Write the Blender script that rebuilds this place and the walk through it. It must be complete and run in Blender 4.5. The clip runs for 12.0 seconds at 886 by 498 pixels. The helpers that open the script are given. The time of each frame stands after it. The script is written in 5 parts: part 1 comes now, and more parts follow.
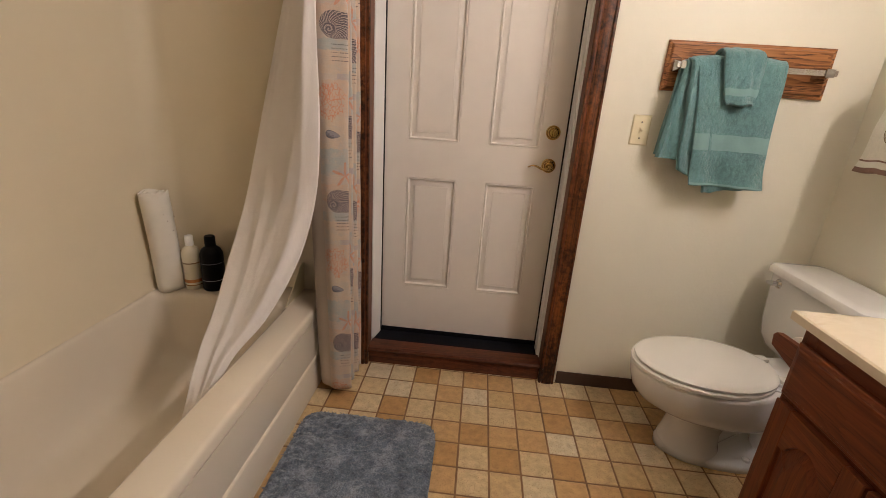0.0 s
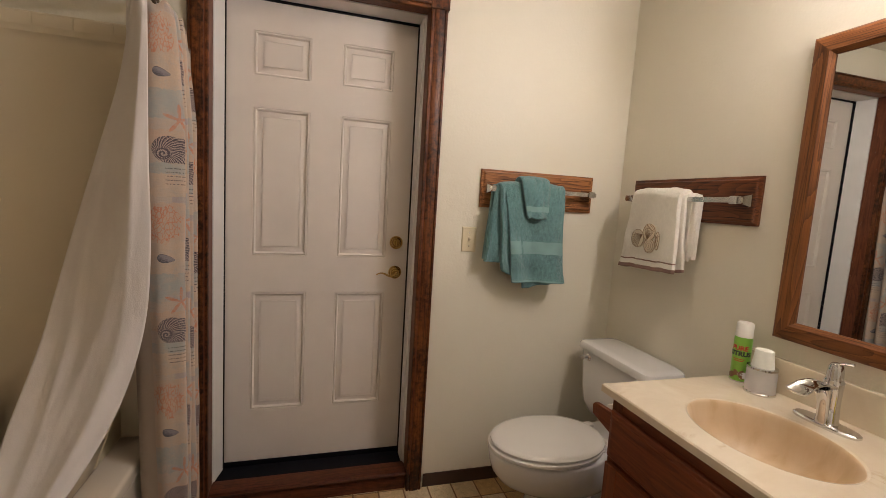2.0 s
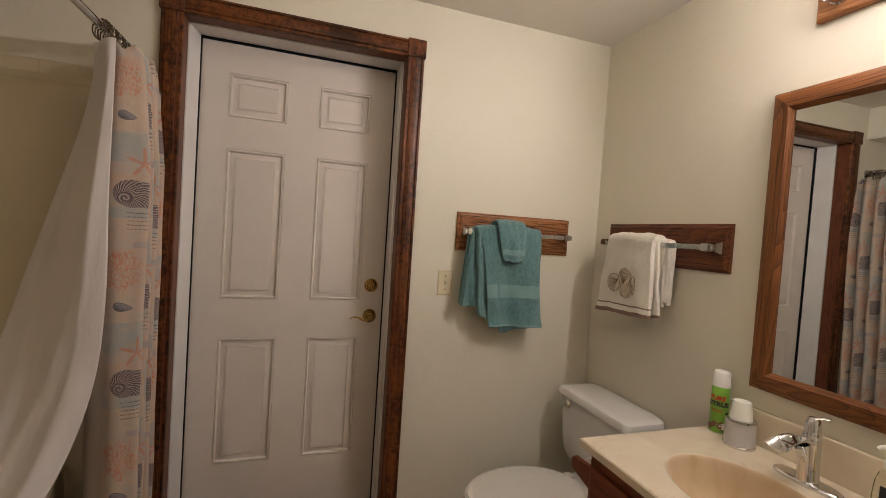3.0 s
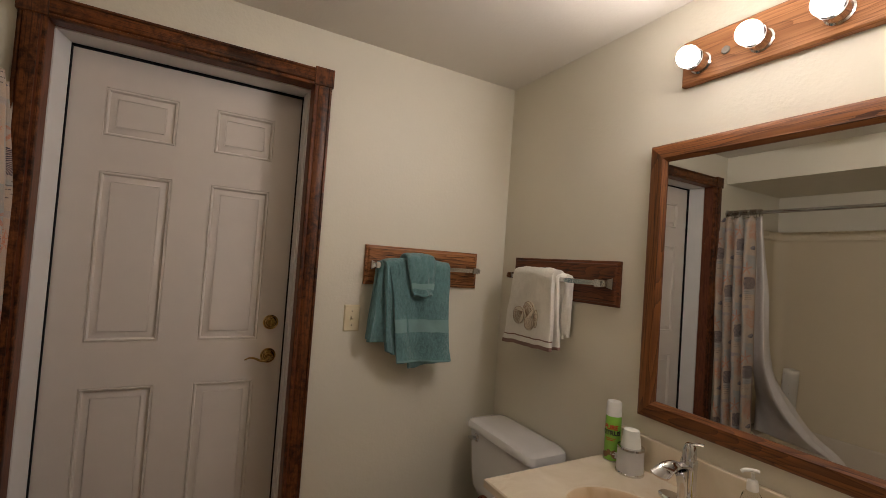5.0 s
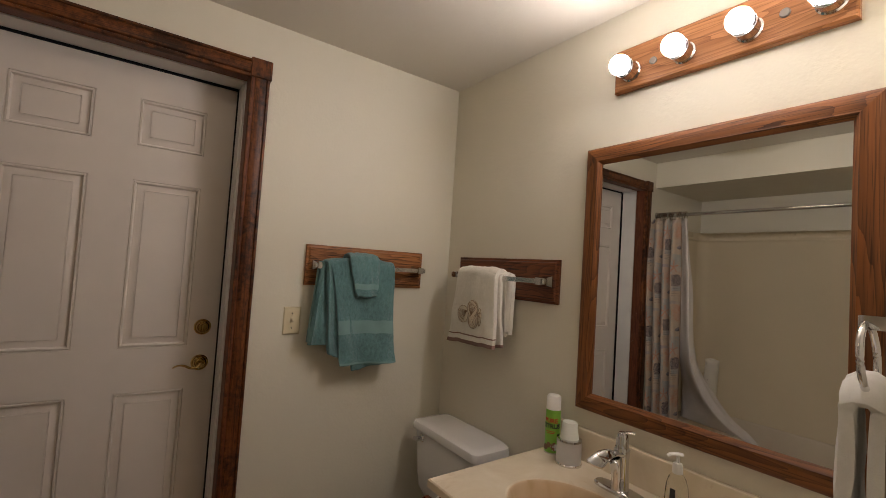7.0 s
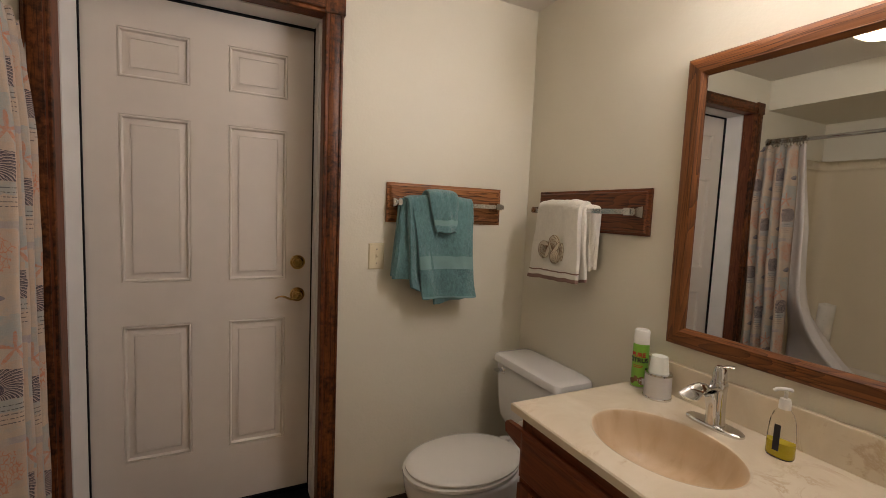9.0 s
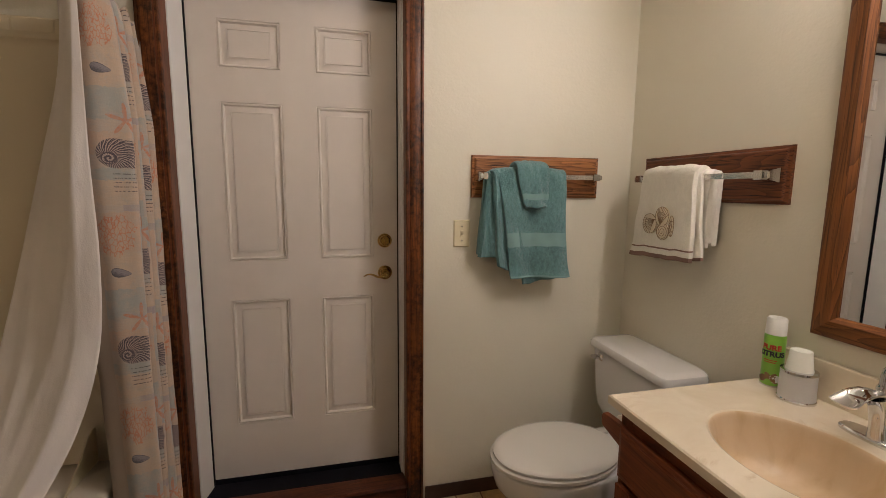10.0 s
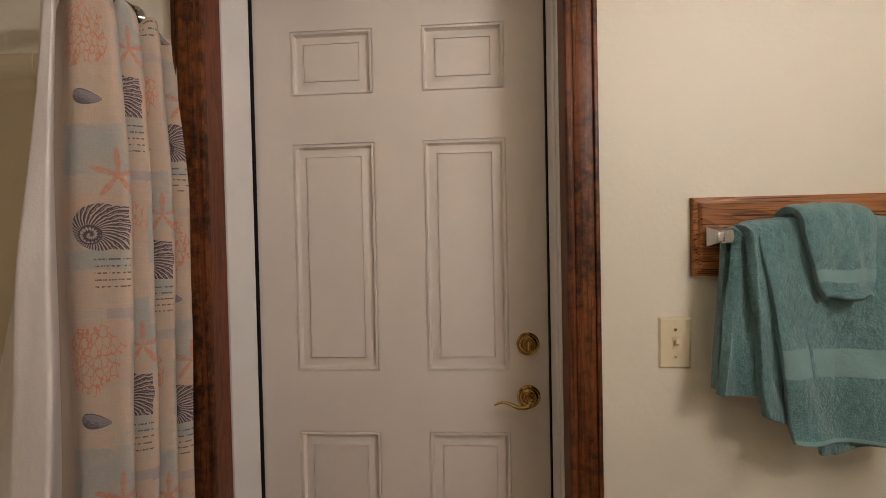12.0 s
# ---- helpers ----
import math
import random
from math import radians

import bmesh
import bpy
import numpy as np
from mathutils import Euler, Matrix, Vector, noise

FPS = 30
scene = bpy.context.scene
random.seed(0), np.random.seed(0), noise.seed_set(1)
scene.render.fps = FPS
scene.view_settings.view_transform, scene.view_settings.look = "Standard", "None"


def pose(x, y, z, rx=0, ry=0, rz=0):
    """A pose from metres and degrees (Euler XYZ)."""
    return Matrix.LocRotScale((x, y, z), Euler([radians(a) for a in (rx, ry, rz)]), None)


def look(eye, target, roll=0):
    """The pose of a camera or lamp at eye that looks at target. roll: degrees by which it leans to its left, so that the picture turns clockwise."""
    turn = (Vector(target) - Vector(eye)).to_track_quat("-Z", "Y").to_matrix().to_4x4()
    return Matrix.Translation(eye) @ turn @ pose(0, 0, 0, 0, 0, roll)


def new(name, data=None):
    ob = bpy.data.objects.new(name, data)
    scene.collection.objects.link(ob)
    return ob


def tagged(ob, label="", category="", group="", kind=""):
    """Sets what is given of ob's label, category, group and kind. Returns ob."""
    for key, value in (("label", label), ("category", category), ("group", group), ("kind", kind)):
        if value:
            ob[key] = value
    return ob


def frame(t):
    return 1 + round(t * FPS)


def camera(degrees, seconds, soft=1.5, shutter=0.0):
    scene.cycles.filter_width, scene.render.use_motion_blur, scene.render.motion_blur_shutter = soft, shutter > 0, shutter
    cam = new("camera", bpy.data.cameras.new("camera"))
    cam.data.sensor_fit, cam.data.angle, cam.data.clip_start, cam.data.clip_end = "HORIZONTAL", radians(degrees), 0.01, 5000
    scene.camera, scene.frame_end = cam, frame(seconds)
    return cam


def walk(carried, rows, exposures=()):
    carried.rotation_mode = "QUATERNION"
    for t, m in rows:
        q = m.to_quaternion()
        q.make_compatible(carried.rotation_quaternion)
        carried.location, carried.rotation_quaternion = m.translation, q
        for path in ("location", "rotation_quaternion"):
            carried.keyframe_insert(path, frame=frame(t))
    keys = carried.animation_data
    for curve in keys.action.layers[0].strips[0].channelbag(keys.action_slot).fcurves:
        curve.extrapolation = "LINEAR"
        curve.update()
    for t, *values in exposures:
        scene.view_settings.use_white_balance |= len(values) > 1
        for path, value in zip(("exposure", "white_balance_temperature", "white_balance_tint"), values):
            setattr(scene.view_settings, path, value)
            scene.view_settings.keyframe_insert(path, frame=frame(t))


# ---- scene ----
cam = camera(91.2, 12.0, soft=0.8)
PATH = [
    (0, (0.016, 0.056, 1.274), (-0.111, 1.937, 0.606), 3.9),
    (0.5, (-0.041, 0.016, 1.282), (0.151, 1.906, 0.658), 3.8),
    (1, (-0.065, -0.009, 1.305), (0.345, 1.888, 0.823), 4.0),
    (1.5, (-0.06, -0.01, 1.331), (0.434, 1.899, 0.999), 3.6),
    (2, (-0.033, 0.001, 1.36), (0.523, 1.909, 1.141), 3.5),
    (2.5, (-0.005, 0.015, 1.388), (0.596, 1.917, 1.251), 3.7),
    (3, (0.007, 0.025, 1.41), (0.63, 1.925, 1.342), 3.8),
    (5, (0.057, 0.038, 1.458), (1.014, 1.793, 1.523), 4.1),
    (5.5, (0.073, 0.033, 1.462), (1.113, 1.739, 1.549), 3.8),
    (6, (0.084, 0.034, 1.455), (1.215, 1.681, 1.549), 3.7),
    (6.5, (0.077, 0.037, 1.461), (1.26, 1.648, 1.549), 3.8),
    (7, (0.074, 0.038, 1.452), (1.233, 1.665, 1.539), 3.7),
    (9, (0.07, 0.058, 1.393), (0.943, 1.85, 1.227), 2.4),
    (9.5, (0.09, 0.086, 1.378), (0.804, 1.94, 1.148), 1.6),
    (10, (0.135, 0.13, 1.372), (0.597, 2.057, 1.104), 0.5),
    (10.5, (0.166, 0.204, 1.369), (0.281, 2.188, 1.144), 0.1),
    (11, (0.152, 0.396, 1.384), (0.172, 2.391, 1.248), 0.2),
    (11.5, (0.144, 0.638, 1.405), (0.146, 2.635, 1.301), -0.8),
    (12, (0.178, 0.869, 1.432), (0.053, 2.864, 1.397), -1.2),
]
EXPOSURES = [(0.0, 0.88), (1.5, 0.58), (3.0, 0.15), (5.0, -0.36), (7.0, -0.40), (9.0, -0.02), (9.5, 0.03), (10.0, 0.20), (11.0, 0.29), (12.0, 0.20)]
walk(cam, [(t, look(eye, target, roll)) for t, eye, target, roll in PATH], EXPOSURES)
# ---- world: a closed room at night, lit by the vanity bulbs ----
world = bpy.data.worlds.new("world")
world.use_nodes = True
world.node_tree.nodes["Background"].inputs[0].default_value = (0.5, 0.45, 0.4, 1)
world.node_tree.nodes["Background"].inputs[1].default_value = 0.02
scene.world = world
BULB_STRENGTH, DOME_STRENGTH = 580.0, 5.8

# main measures
WALL_E, WALL_N, CEIL = 1.42, 1.87, 2.394
WALL_W, SOFFIT, TUB_X, RIM = -1.385, 2.196, -0.620, 0.383


# ---- materials ----
class Nodes:
    """A small wrapper that builds node trees."""

    def __init__(self, name):
        self.m = bpy.data.materials.new(name)
        self.m.use_nodes = True
        self.t = self.m.node_tree
        self.b = self.t.nodes["Principled BSDF"]

    def add(self, kind, **props):
        n = self.t.nodes.new(kind)
        if "operation" in props:
            n.operation = props["operation"]
        if "use_clamp" in props:
            n.use_clamp = props["use_clamp"]
        if "data_type" in props:
            n.data_type = props["data_type"]
        if "blend_type" in props:
            n.blend_type = props["blend_type"]
        if "feature" in props:
            n.feature = props["feature"]
        return n

    def put(self, sock, v):
        if isinstance(v, bpy.types.NodeSocket):
            self.t.links.new(v, sock)
        elif isinstance(v, (tuple, list)) and len(v) == 3 and sock.type == "RGBA":
            sock.default_value = (*v, 1)
        else:
            sock.default_value = v

    def math(self, op, a, b=None, c=None, clamp=False):
        n = self.add("ShaderNodeMath", operation=op, use_clamp=clamp)
        for i, v in enumerate((a, b, c)):
            if v is not None:
                self.put(n.inputs[i], v)
        return n.outputs[0]

    def coords(self, kind="Object", scale=(1, 1, 1), loc=(0, 0, 0), rot=(0, 0, 0)):
        c = self.add("ShaderNodeTexCoord").outputs[kind]
        m = self.add("ShaderNodeMapping")
        self.put(m.inputs["Vector"], c)
        m.inputs["Scale"].default_value, m.inputs["Location"].default_value = scale, loc
        m.inputs["Rotation"].default_value = rot
        return m.outputs[0]

    def noise(self, vec, scale, detail=4, rough=0.5, distort=0.0):
        n = self.add("ShaderNodeTexNoise")
        self.put(n.inputs["Vector"], vec)
        for k, v in (("Scale", scale), ("Detail", detail), ("Roughness", rough), ("Distortion", distort)):
            self.put(n.inputs[k], v)
        return n.outputs["Fac"]

    def ramp(self, fac, stops, mode="LINEAR"):
        n = self.add("ShaderNodeValToRGB")
        self.put(n.inputs[0], fac)
        r = n.color_ramp
        r.interpolation = mode
        while len(r.elements) < len(stops):
            r.elements.new(0.5)
        for e, (p, c) in zip(r.elements, stops):
            e.position = p
            e.color = (*c, 1) if isinstance(c, tuple) else (c, c, c, 1)
        return n.outputs[0]

    def mix(self, fac, a, b, mode="MIX"):
        n = self.add("ShaderNodeMix", data_type="RGBA", blend_type=mode)
        self.put(n.inputs[0], fac)
        self.put(n.inputs[6], a)
        self.put(n.inputs[7], b)
        return n.outputs[2]

    def bump(self, height, strength=0.3, dist=0.002, normal=None):
        n = self.add("ShaderNodeBump")
        self.put(n.inputs["Height"], height)
        n.inputs["Strength"].default_value, n.inputs["Distance"].default_value = strength, dist
        if normal is not None:
            self.put(n.inputs["Normal"], normal)
        self.put(self.b.inputs["Normal"], n.outputs[0])
        return n.outputs[0]

    def set(self, color=None, rough=None, metal=None, spec=None, coat=None, **more):
        for k, v in (("Base Color", color), ("Roughness", rough), ("Metallic", metal), ("Specular IOR Level", spec), ("Coat Weight", coat)):
            if v is not None:
                self.put(self.b.inputs[k], v)
        for k, v in more.items():
            self.put(self.b.inputs[k.replace("_", " ").title()], v)
        return self.m


def plain(name, color, rough=0.5, metal=0.0, vary=0.06, bump=0.0, bscale=60, coat=None):
    n = Nodes(name)
    v = n.noise(n.coords(), 9, 3)
    lo, hi = tuple(c * (1 - vary) for c in color), tuple(min(1, c * (1 + vary)) for c in color)
    n.set(n.ramp(v, [(0.3, lo), (0.7, hi)]), n.math("ADD", n.math("MULTIPLY", n.noise(n.coords(), 35, 3), 0.1), rough - 0.05), metal, coat=coat)
    if bump:
        n.bump(n.noise(n.coords(), bscale, 4), bump, 0.002)
    return n.m


def wall_paint(name, color, peel=0.35):
    """Painted drywall: orange-peel roller texture and faint blotches."""
    n = Nodes(name)
    big = n.noise(n.coords(), 1.7, 4)
    c = n.ramp(big, [(0.25, tuple(v * 0.955 for v in color)), (0.75, color)])
    n.set(c, n.math("ADD", n.math("MULTIPLY", n.noise(n.coords(), 30, 2), 0.14), 0.42), spec=0.35)
    h = n.math("ADD", n.noise(n.coords(), 95, 3, 0.55), n.math("MULTIPLY", n.noise(n.coords(), 28, 2), 0.8))
    n.bump(h, peel, 0.003)
    return n.m


def wood(name, dark, light, axis="z", rough=0.40, fine=1.0, coat=0.05, blotch=0.0, pores=0.6, ring=0.4):
    """Stained oak: cathedral bands, fine pores along the grain, blotches of stain."""
    n = Nodes(name)
    i = "xyz".index(axis)
    s1, s2, s3 = [9.0] * 3, [190.0 * fine] * 3, [44.0 * fine] * 3
    s1[i], s2[i], s3[i] = 1.1, 6.0, 1.6
    info = n.add("ShaderNodeObjectInfo")
    off = n.add("ShaderNodeVectorMath", operation="ADD")
    n.put(off.inputs[0], n.add("ShaderNodeTexCoord").outputs["Object"])
    k = n.add("ShaderNodeCombineXYZ")
    for j in range(3):
        n.put(k.inputs[j], n.math("MULTIPLY", info.outputs["Random"], 7.3 + j))
    n.put(off.inputs[1], k.outputs[0])

    def at(sc):
        m = n.add("ShaderNodeMapping")
        n.put(m.inputs[0], off.outputs[0])
        m.inputs["Scale"].default_value = sc
        return m.outputs[0]

    bands = n.noise(at(s1), 1.0, 2, 0.4, 0.3)
    rings = n.math("FRACT", n.math("ADD", n.math("MULTIPLY", bands, 19.0), n.math("MULTIPLY", n.noise(at(s3), 1.0, 2), 0.4)))
    rings = n.math("POWER", rings, 0.55)
    fibre = n.noise(at(s3), 1.0, 5, 0.65)
    pore = n.noise(at(s2), 1.0, 2, 0.5)
    f = n.math("ADD", n.math("MULTIPLY", rings, ring), n.math("MULTIPLY", fibre, 1.06 - ring))
    c = n.ramp(f, [(0.22, dark), (0.78, light)])
    c = n.mix(n.math("MULTIPLY", n.ramp(pore, [(0.35, 1.0), (0.44, 0.0)]), pores), c, tuple(v * 0.35 for v in dark))
    if blotch:
        b = n.math("ADD", n.math("MULTIPLY", n.noise(n.coords(), 4.0, 3, 0.6), 0.5), n.math("MULTIPLY", n.noise(n.coords(scale=(1, 1, 1)), 42.0, 4, 0.65), 0.5))
        c = n.mix(n.math("MULTIPLY", n.ramp(b, [(0.44, 0.0), (0.60, 1.0)]), blotch), c, tuple(v * 0.3 for v in dark))
    n.set(c, n.math("ADD", n.math("MULTIPLY", fibre, 0.2), rough - 0.05), spec=0.28, coat=coat)
    n.b.inputs["Coat Roughness"].default_value = 0.3
    n.bump(n.math("ADD", n.math("MULTIPLY", pore, 0.5), fibre), 0.22, 0.0015)
    return n.m


def terry(name, color, loops=260, depth=0.9, spread=0.14):
    """Towelling: small loops with crushed and brushed patches."""
    n = Nodes(name)
    fine = n.noise(n.coords(), loops, 3, 0.7)
    mid = n.noise(n.coords(scale=(1, 1, 0.6)), 85, 4, 0.6)
    big = n.noise(n.coords(), 7, 3)
    f = n.math("ADD", n.math("MULTIPLY", fine, 0.35), n.math("ADD", n.math("MULTIPLY", mid, 0.4), n.math("MULTIPLY", big, 0.25)))
    n.set(n.ramp(f, [(0.36, tuple(c * (1 - spread * 1.6) for c in color)), (0.64, tuple(min(1, c * (1 + spread)) for c in color))]), 0.95, spec=0.1, sheen_weight=0.3)
    n.b.inputs["Sheen Roughness"].default_value = 0.5
    n.bump(n.math("ADD", fine, n.math("MULTIPLY", mid, 1.4)), depth, 0.006)
    return n.m


def glossy(name, color, rough, coat=0.0, vary=0.03, waves=0.02):
    """Glazed china, acrylic or enamel."""
    n = Nodes(name)
    v = n.noise(n.coords(), 3.5, 3)
    n.set(n.ramp(v, [(0.3, tuple(c * (1 - vary) for c in color)), (0.7, color)]), n.math("ADD", n.math("MULTIPLY", n.noise(n.coords(), 22, 3), 0.08), rough), spec=0.5, coat=coat)
    if waves:
        n.bump(n.noise(n.coords(), 6, 2), waves, 0.01)
    return n.m


M_WALL = wall_paint("cream_paint", (0.770, 0.724, 0.605), 0.28)
# dark tan that stands in for shade on the cream wall end
M_WALL_SHADE = wall_paint("wall_shade_paint", (0.26, 0.20, 0.125), 0.25)
M_CEIL = wall_paint("ceiling_paint", (0.73, 0.68, 0.60), 0.3)
M_DOOR = plain("door_enamel", (0.765, 0.70, 0.64), 0.42, vary=0.02, bump=0.05, bscale=220)
M_JAMB = plain("jamb_paint", (0.76, 0.745, 0.73), 0.4, vary=0.03, bump=0.05, bscale=120)
M_CASING_V = wood("casing_oak_upright", (0.022, 0.006, 0.002), (0.255, 0.080, 0.022), "z", fine=1.3, blotch=0.9, ring=0.2, pores=0.6)
M_CASING_H = wood("casing_oak_level", (0.022, 0.006, 0.002), (0.255, 0.080, 0.022), "x", fine=1.3, blotch=0.8, ring=0.2, pores=0.6)
M_SILL = wood("sill_oak", (0.030, 0.008, 0.003), (0.150, 0.042, 0.016), "x", blotch=0.4, pores=0.4, ring=0.2)
M_EXT = wood("jamb_extension_oak", (0.085, 0.022, 0.010), (0.19, 0.058, 0.024), "z", blotch=0.25, pores=0.4)
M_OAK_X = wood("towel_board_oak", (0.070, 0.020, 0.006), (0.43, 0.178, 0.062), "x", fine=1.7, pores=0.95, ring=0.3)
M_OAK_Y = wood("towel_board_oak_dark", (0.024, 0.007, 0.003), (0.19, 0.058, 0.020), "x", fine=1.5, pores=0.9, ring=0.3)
M_FRAME_Y = wood("mirror_frame_oak_level", (0.045, 0.013, 0.004), (0.265, 0.095, 0.027), "y", fine=1.7, pores=0.55, ring=0.36)
M_FRAME_Z = wood("mirror_frame_oak_upright", (0.045, 0.013, 0.004), (0.265, 0.095, 0.027), "z", fine=1.7, pores=0.55, ring=0.40)
M_BARWOOD = wood("light_bar_oak", (0.20, 0.075, 0.026), (0.44, 0.195, 0.078), "y", fine=1.3, pores=0.45, ring=0.45)
M_VAN_Y = wood("vanity_oak_level", (0.070, 0.015, 0.005), (0.225, 0.059, 0.018), "y", fine=1.5, ring=0.18, pores=0.4)
M_VAN_Z = wood("vanity_oak_upright", (0.066, 0.014, 0.005), (0.215, 0.056, 0.017), "z", fine=1.5, ring=0.18, pores=0.4)
M_BASE = plain("vinyl_base_brown", (0.045, 0.022, 0.014), 0.45, vary=0.15)
M_BLACK = plain("black_rubber", (0.006, 0.006, 0.009), 0.75, vary=0.2, bump=0.2)
M_BLACK.node_tree.nodes["Principled BSDF"].inputs["Specular IOR Level"].default_value = 0.15
M_CHROME = plain("chrome", (0.70, 0.70, 0.71), 0.08, 1.0, vary=0.02)
# post chrome, its base colour darkened to stand in for dark reflections
M_POST = plain("dimmed_chrome", (0.50, 0.49, 0.48), 0.13, 1.0, vary=0.08)
M_NICKEL = plain("brushed_steel", (0.6, 0.58, 0.55), 0.26, 1.0, vary=0.05)
M_CAPNUT = plain("dull_nickel", (0.26, 0.24, 0.22), 0.4, 1.0, vary=0.08)
M_BRASS = plain("polished_brass", (0.56, 0.38, 0.135), 0.12, 1.0, vary=0.08)
M_BRONZE = plain("aged_bronze", (0.13, 0.09, 0.055), 0.35, 1.0, vary=0.2)
M_CHINA = glossy("toilet_china", (0.755, 0.745, 0.735), 0.09, 0.4)
M_SEAT = glossy("seat_enamel", (0.76, 0.73, 0.675), 0.2, 0.2)
M_TUB = glossy("tub_acrylic", (0.76, 0.675, 0.555), 0.10, 0.4, waves=0.03)
M_SURR = glossy("surround_fibreglass", (0.745, 0.645, 0.475), 0.11, 0.4, waves=0.06)
M_IVORY = plain("ivory_plastic", (0.72, 0.63, 0.43), 0.35, vary=0.03)
M_WHITE = plain("white_plastic", (0.82, 0.81, 0.78), 0.35, vary=0.03)
M_TEAL = terry("teal_terry", (0.135, 0.262, 0.272), loops=230, depth=0.7, spread=0.22)
M_TEAL_BAND = plain("teal_dobby_band", (0.21, 0.35, 0.355), 0.8, vary=0.1, bump=0.5, bscale=120)
M_CREAM_TERRY = terry("cream_terry", (0.90, 0.865, 0.78), depth=0.5, spread=0.05)
M_WHITE_TERRY = terry("white_terry", (0.80, 0.78, 0.73), loops=420, depth=0.3, spread=0.04)
M_EMBROID = plain("tan_embroidery", (0.74, 0.655, 0.52), 0.6, vary=0.18, bump=0.8, bscale=300)
M_STITCH = plain("brown_stitching", (0.27, 0.185, 0.115), 0.7, vary=0.2)
M_BROWN_TRIM = plain("mauve_brown_trim", (0.27, 0.16, 0.125), 0.75, vary=0.15, bump=0.4, bscale=240)
M_PAPER = plain("paper", (0.66, 0.68, 0.74), 0.85, vary=0.03, bump=0.1)
M_GREYPRINT = plain("grey_print", (0.48, 0.49, 0.55), 0.85, vary=0.2)
M_TISSUE = plain("tissue", (0.85, 0.83, 0.80), 0.95, vary=0.03, bump=0.3, bscale=180)


def mirror_glass():
    n = Nodes("mirror_glass")
    n.set((0.80, 0.815, 0.79), 0.012, 1.0)
    return n.m


def marble():
    """Cultured marble: cream with a few tan veins."""
    n = Nodes("cultured_marble")
    v = n.coords(scale=(3.0, 3.0, 3.0))
    veins = n.math("ABSOLUTE", n.math("SUBTRACT", n.noise(v, 2.2, 6, 0.7, 0.9), 0.5))
    mask = n.ramp(n.noise(v, 1.6, 3), [(0.54, 0.0), (0.66, 1.0)])
    line = n.math("MULTIPLY", n.ramp(veins, [(0.0, 1.0), (0.05, 0.0)]), mask)
    c = n.ramp(n.noise(v, 2.4, 4, 0.6, 0.6), [(0.3, (0.70, 0.595, 0.44)), (0.7, (0.79, 0.70, 0.555))])
    n.set(n.mix(n.math("MULTIPLY", line, 0.5), c, (0.46, 0.29, 0.14)), 0.16, spec=0.5, coat=0.3)
    return n.m


def basin_marble():
    n = Nodes("basin_marble")
    v = n.coords(scale=(16.0, 16.0, 2.0))
    n.set(n.ramp(n.noise(v, 1.0, 4, 0.5, 0.5), [(0.32, (0.565, 0.40, 0.23)), (0.46, (0.635, 0.475, 0.305)), (0.75, (0.69, 0.545, 0.375))]), 0.3, spec=0.4, coat=0.05)
    return n.m


def tile_vinyl():
    """Embossed vinyl tile: each square its own tan, with specks and stone mottling."""
    n = Nodes("vinyl_tile")
    r = n.add("ShaderNodeObjectInfo").outputs["Random"]
    c = n.ramp(r, [(0.0, (0.43, 0.245, 0.095)), (0.16, (0.50, 0.31, 0.14)), (0.34, (0.53, 0.37, 0.19)), (0.55, (0.57, 0.425, 0.245)), (0.78, (0.60, 0.475, 0.30)), (0.9, (0.61, 0.51, 0.36))], "CONSTANT")
    v = n.coords("Object")
    off = n.add("ShaderNodeVectorMath", operation="ADD")
    n.put(off.inputs[0], v)
    k = n.add("ShaderNodeCombineXYZ")
    n.put(k.inputs[0], n.math("MULTIPLY", r, 31.0))
    n.put(k.inputs[1], n.math("MULTIPLY", r, 57.0))
    n.put(off.inputs[1], k.outputs[0])
    mott = n.noise(off.outputs[0], 34, 5, 0.65)
    speck = n.noise(off.outputs[0], 240, 2, 0.6)
    c = n.mix(1.0, c, n.ramp(mott, [(0.28, 0.76), (0.72, 1.22)]), "MULTIPLY")
    c = n.mix(n.math("MULTIPLY", n.math("LESS_THAN", speck, 0.39), 0.62), c, (0.26, 0.14, 0.06))
    n.set(c, n.math("ADD", n.math("MULTIPLY", mott, 0.2), 0.33), spec=0.4)
    n.bump(n.math("ADD", mott, n.math("MULTIPLY", speck, 0.5)), 0.25, 0.002)
    return n.m


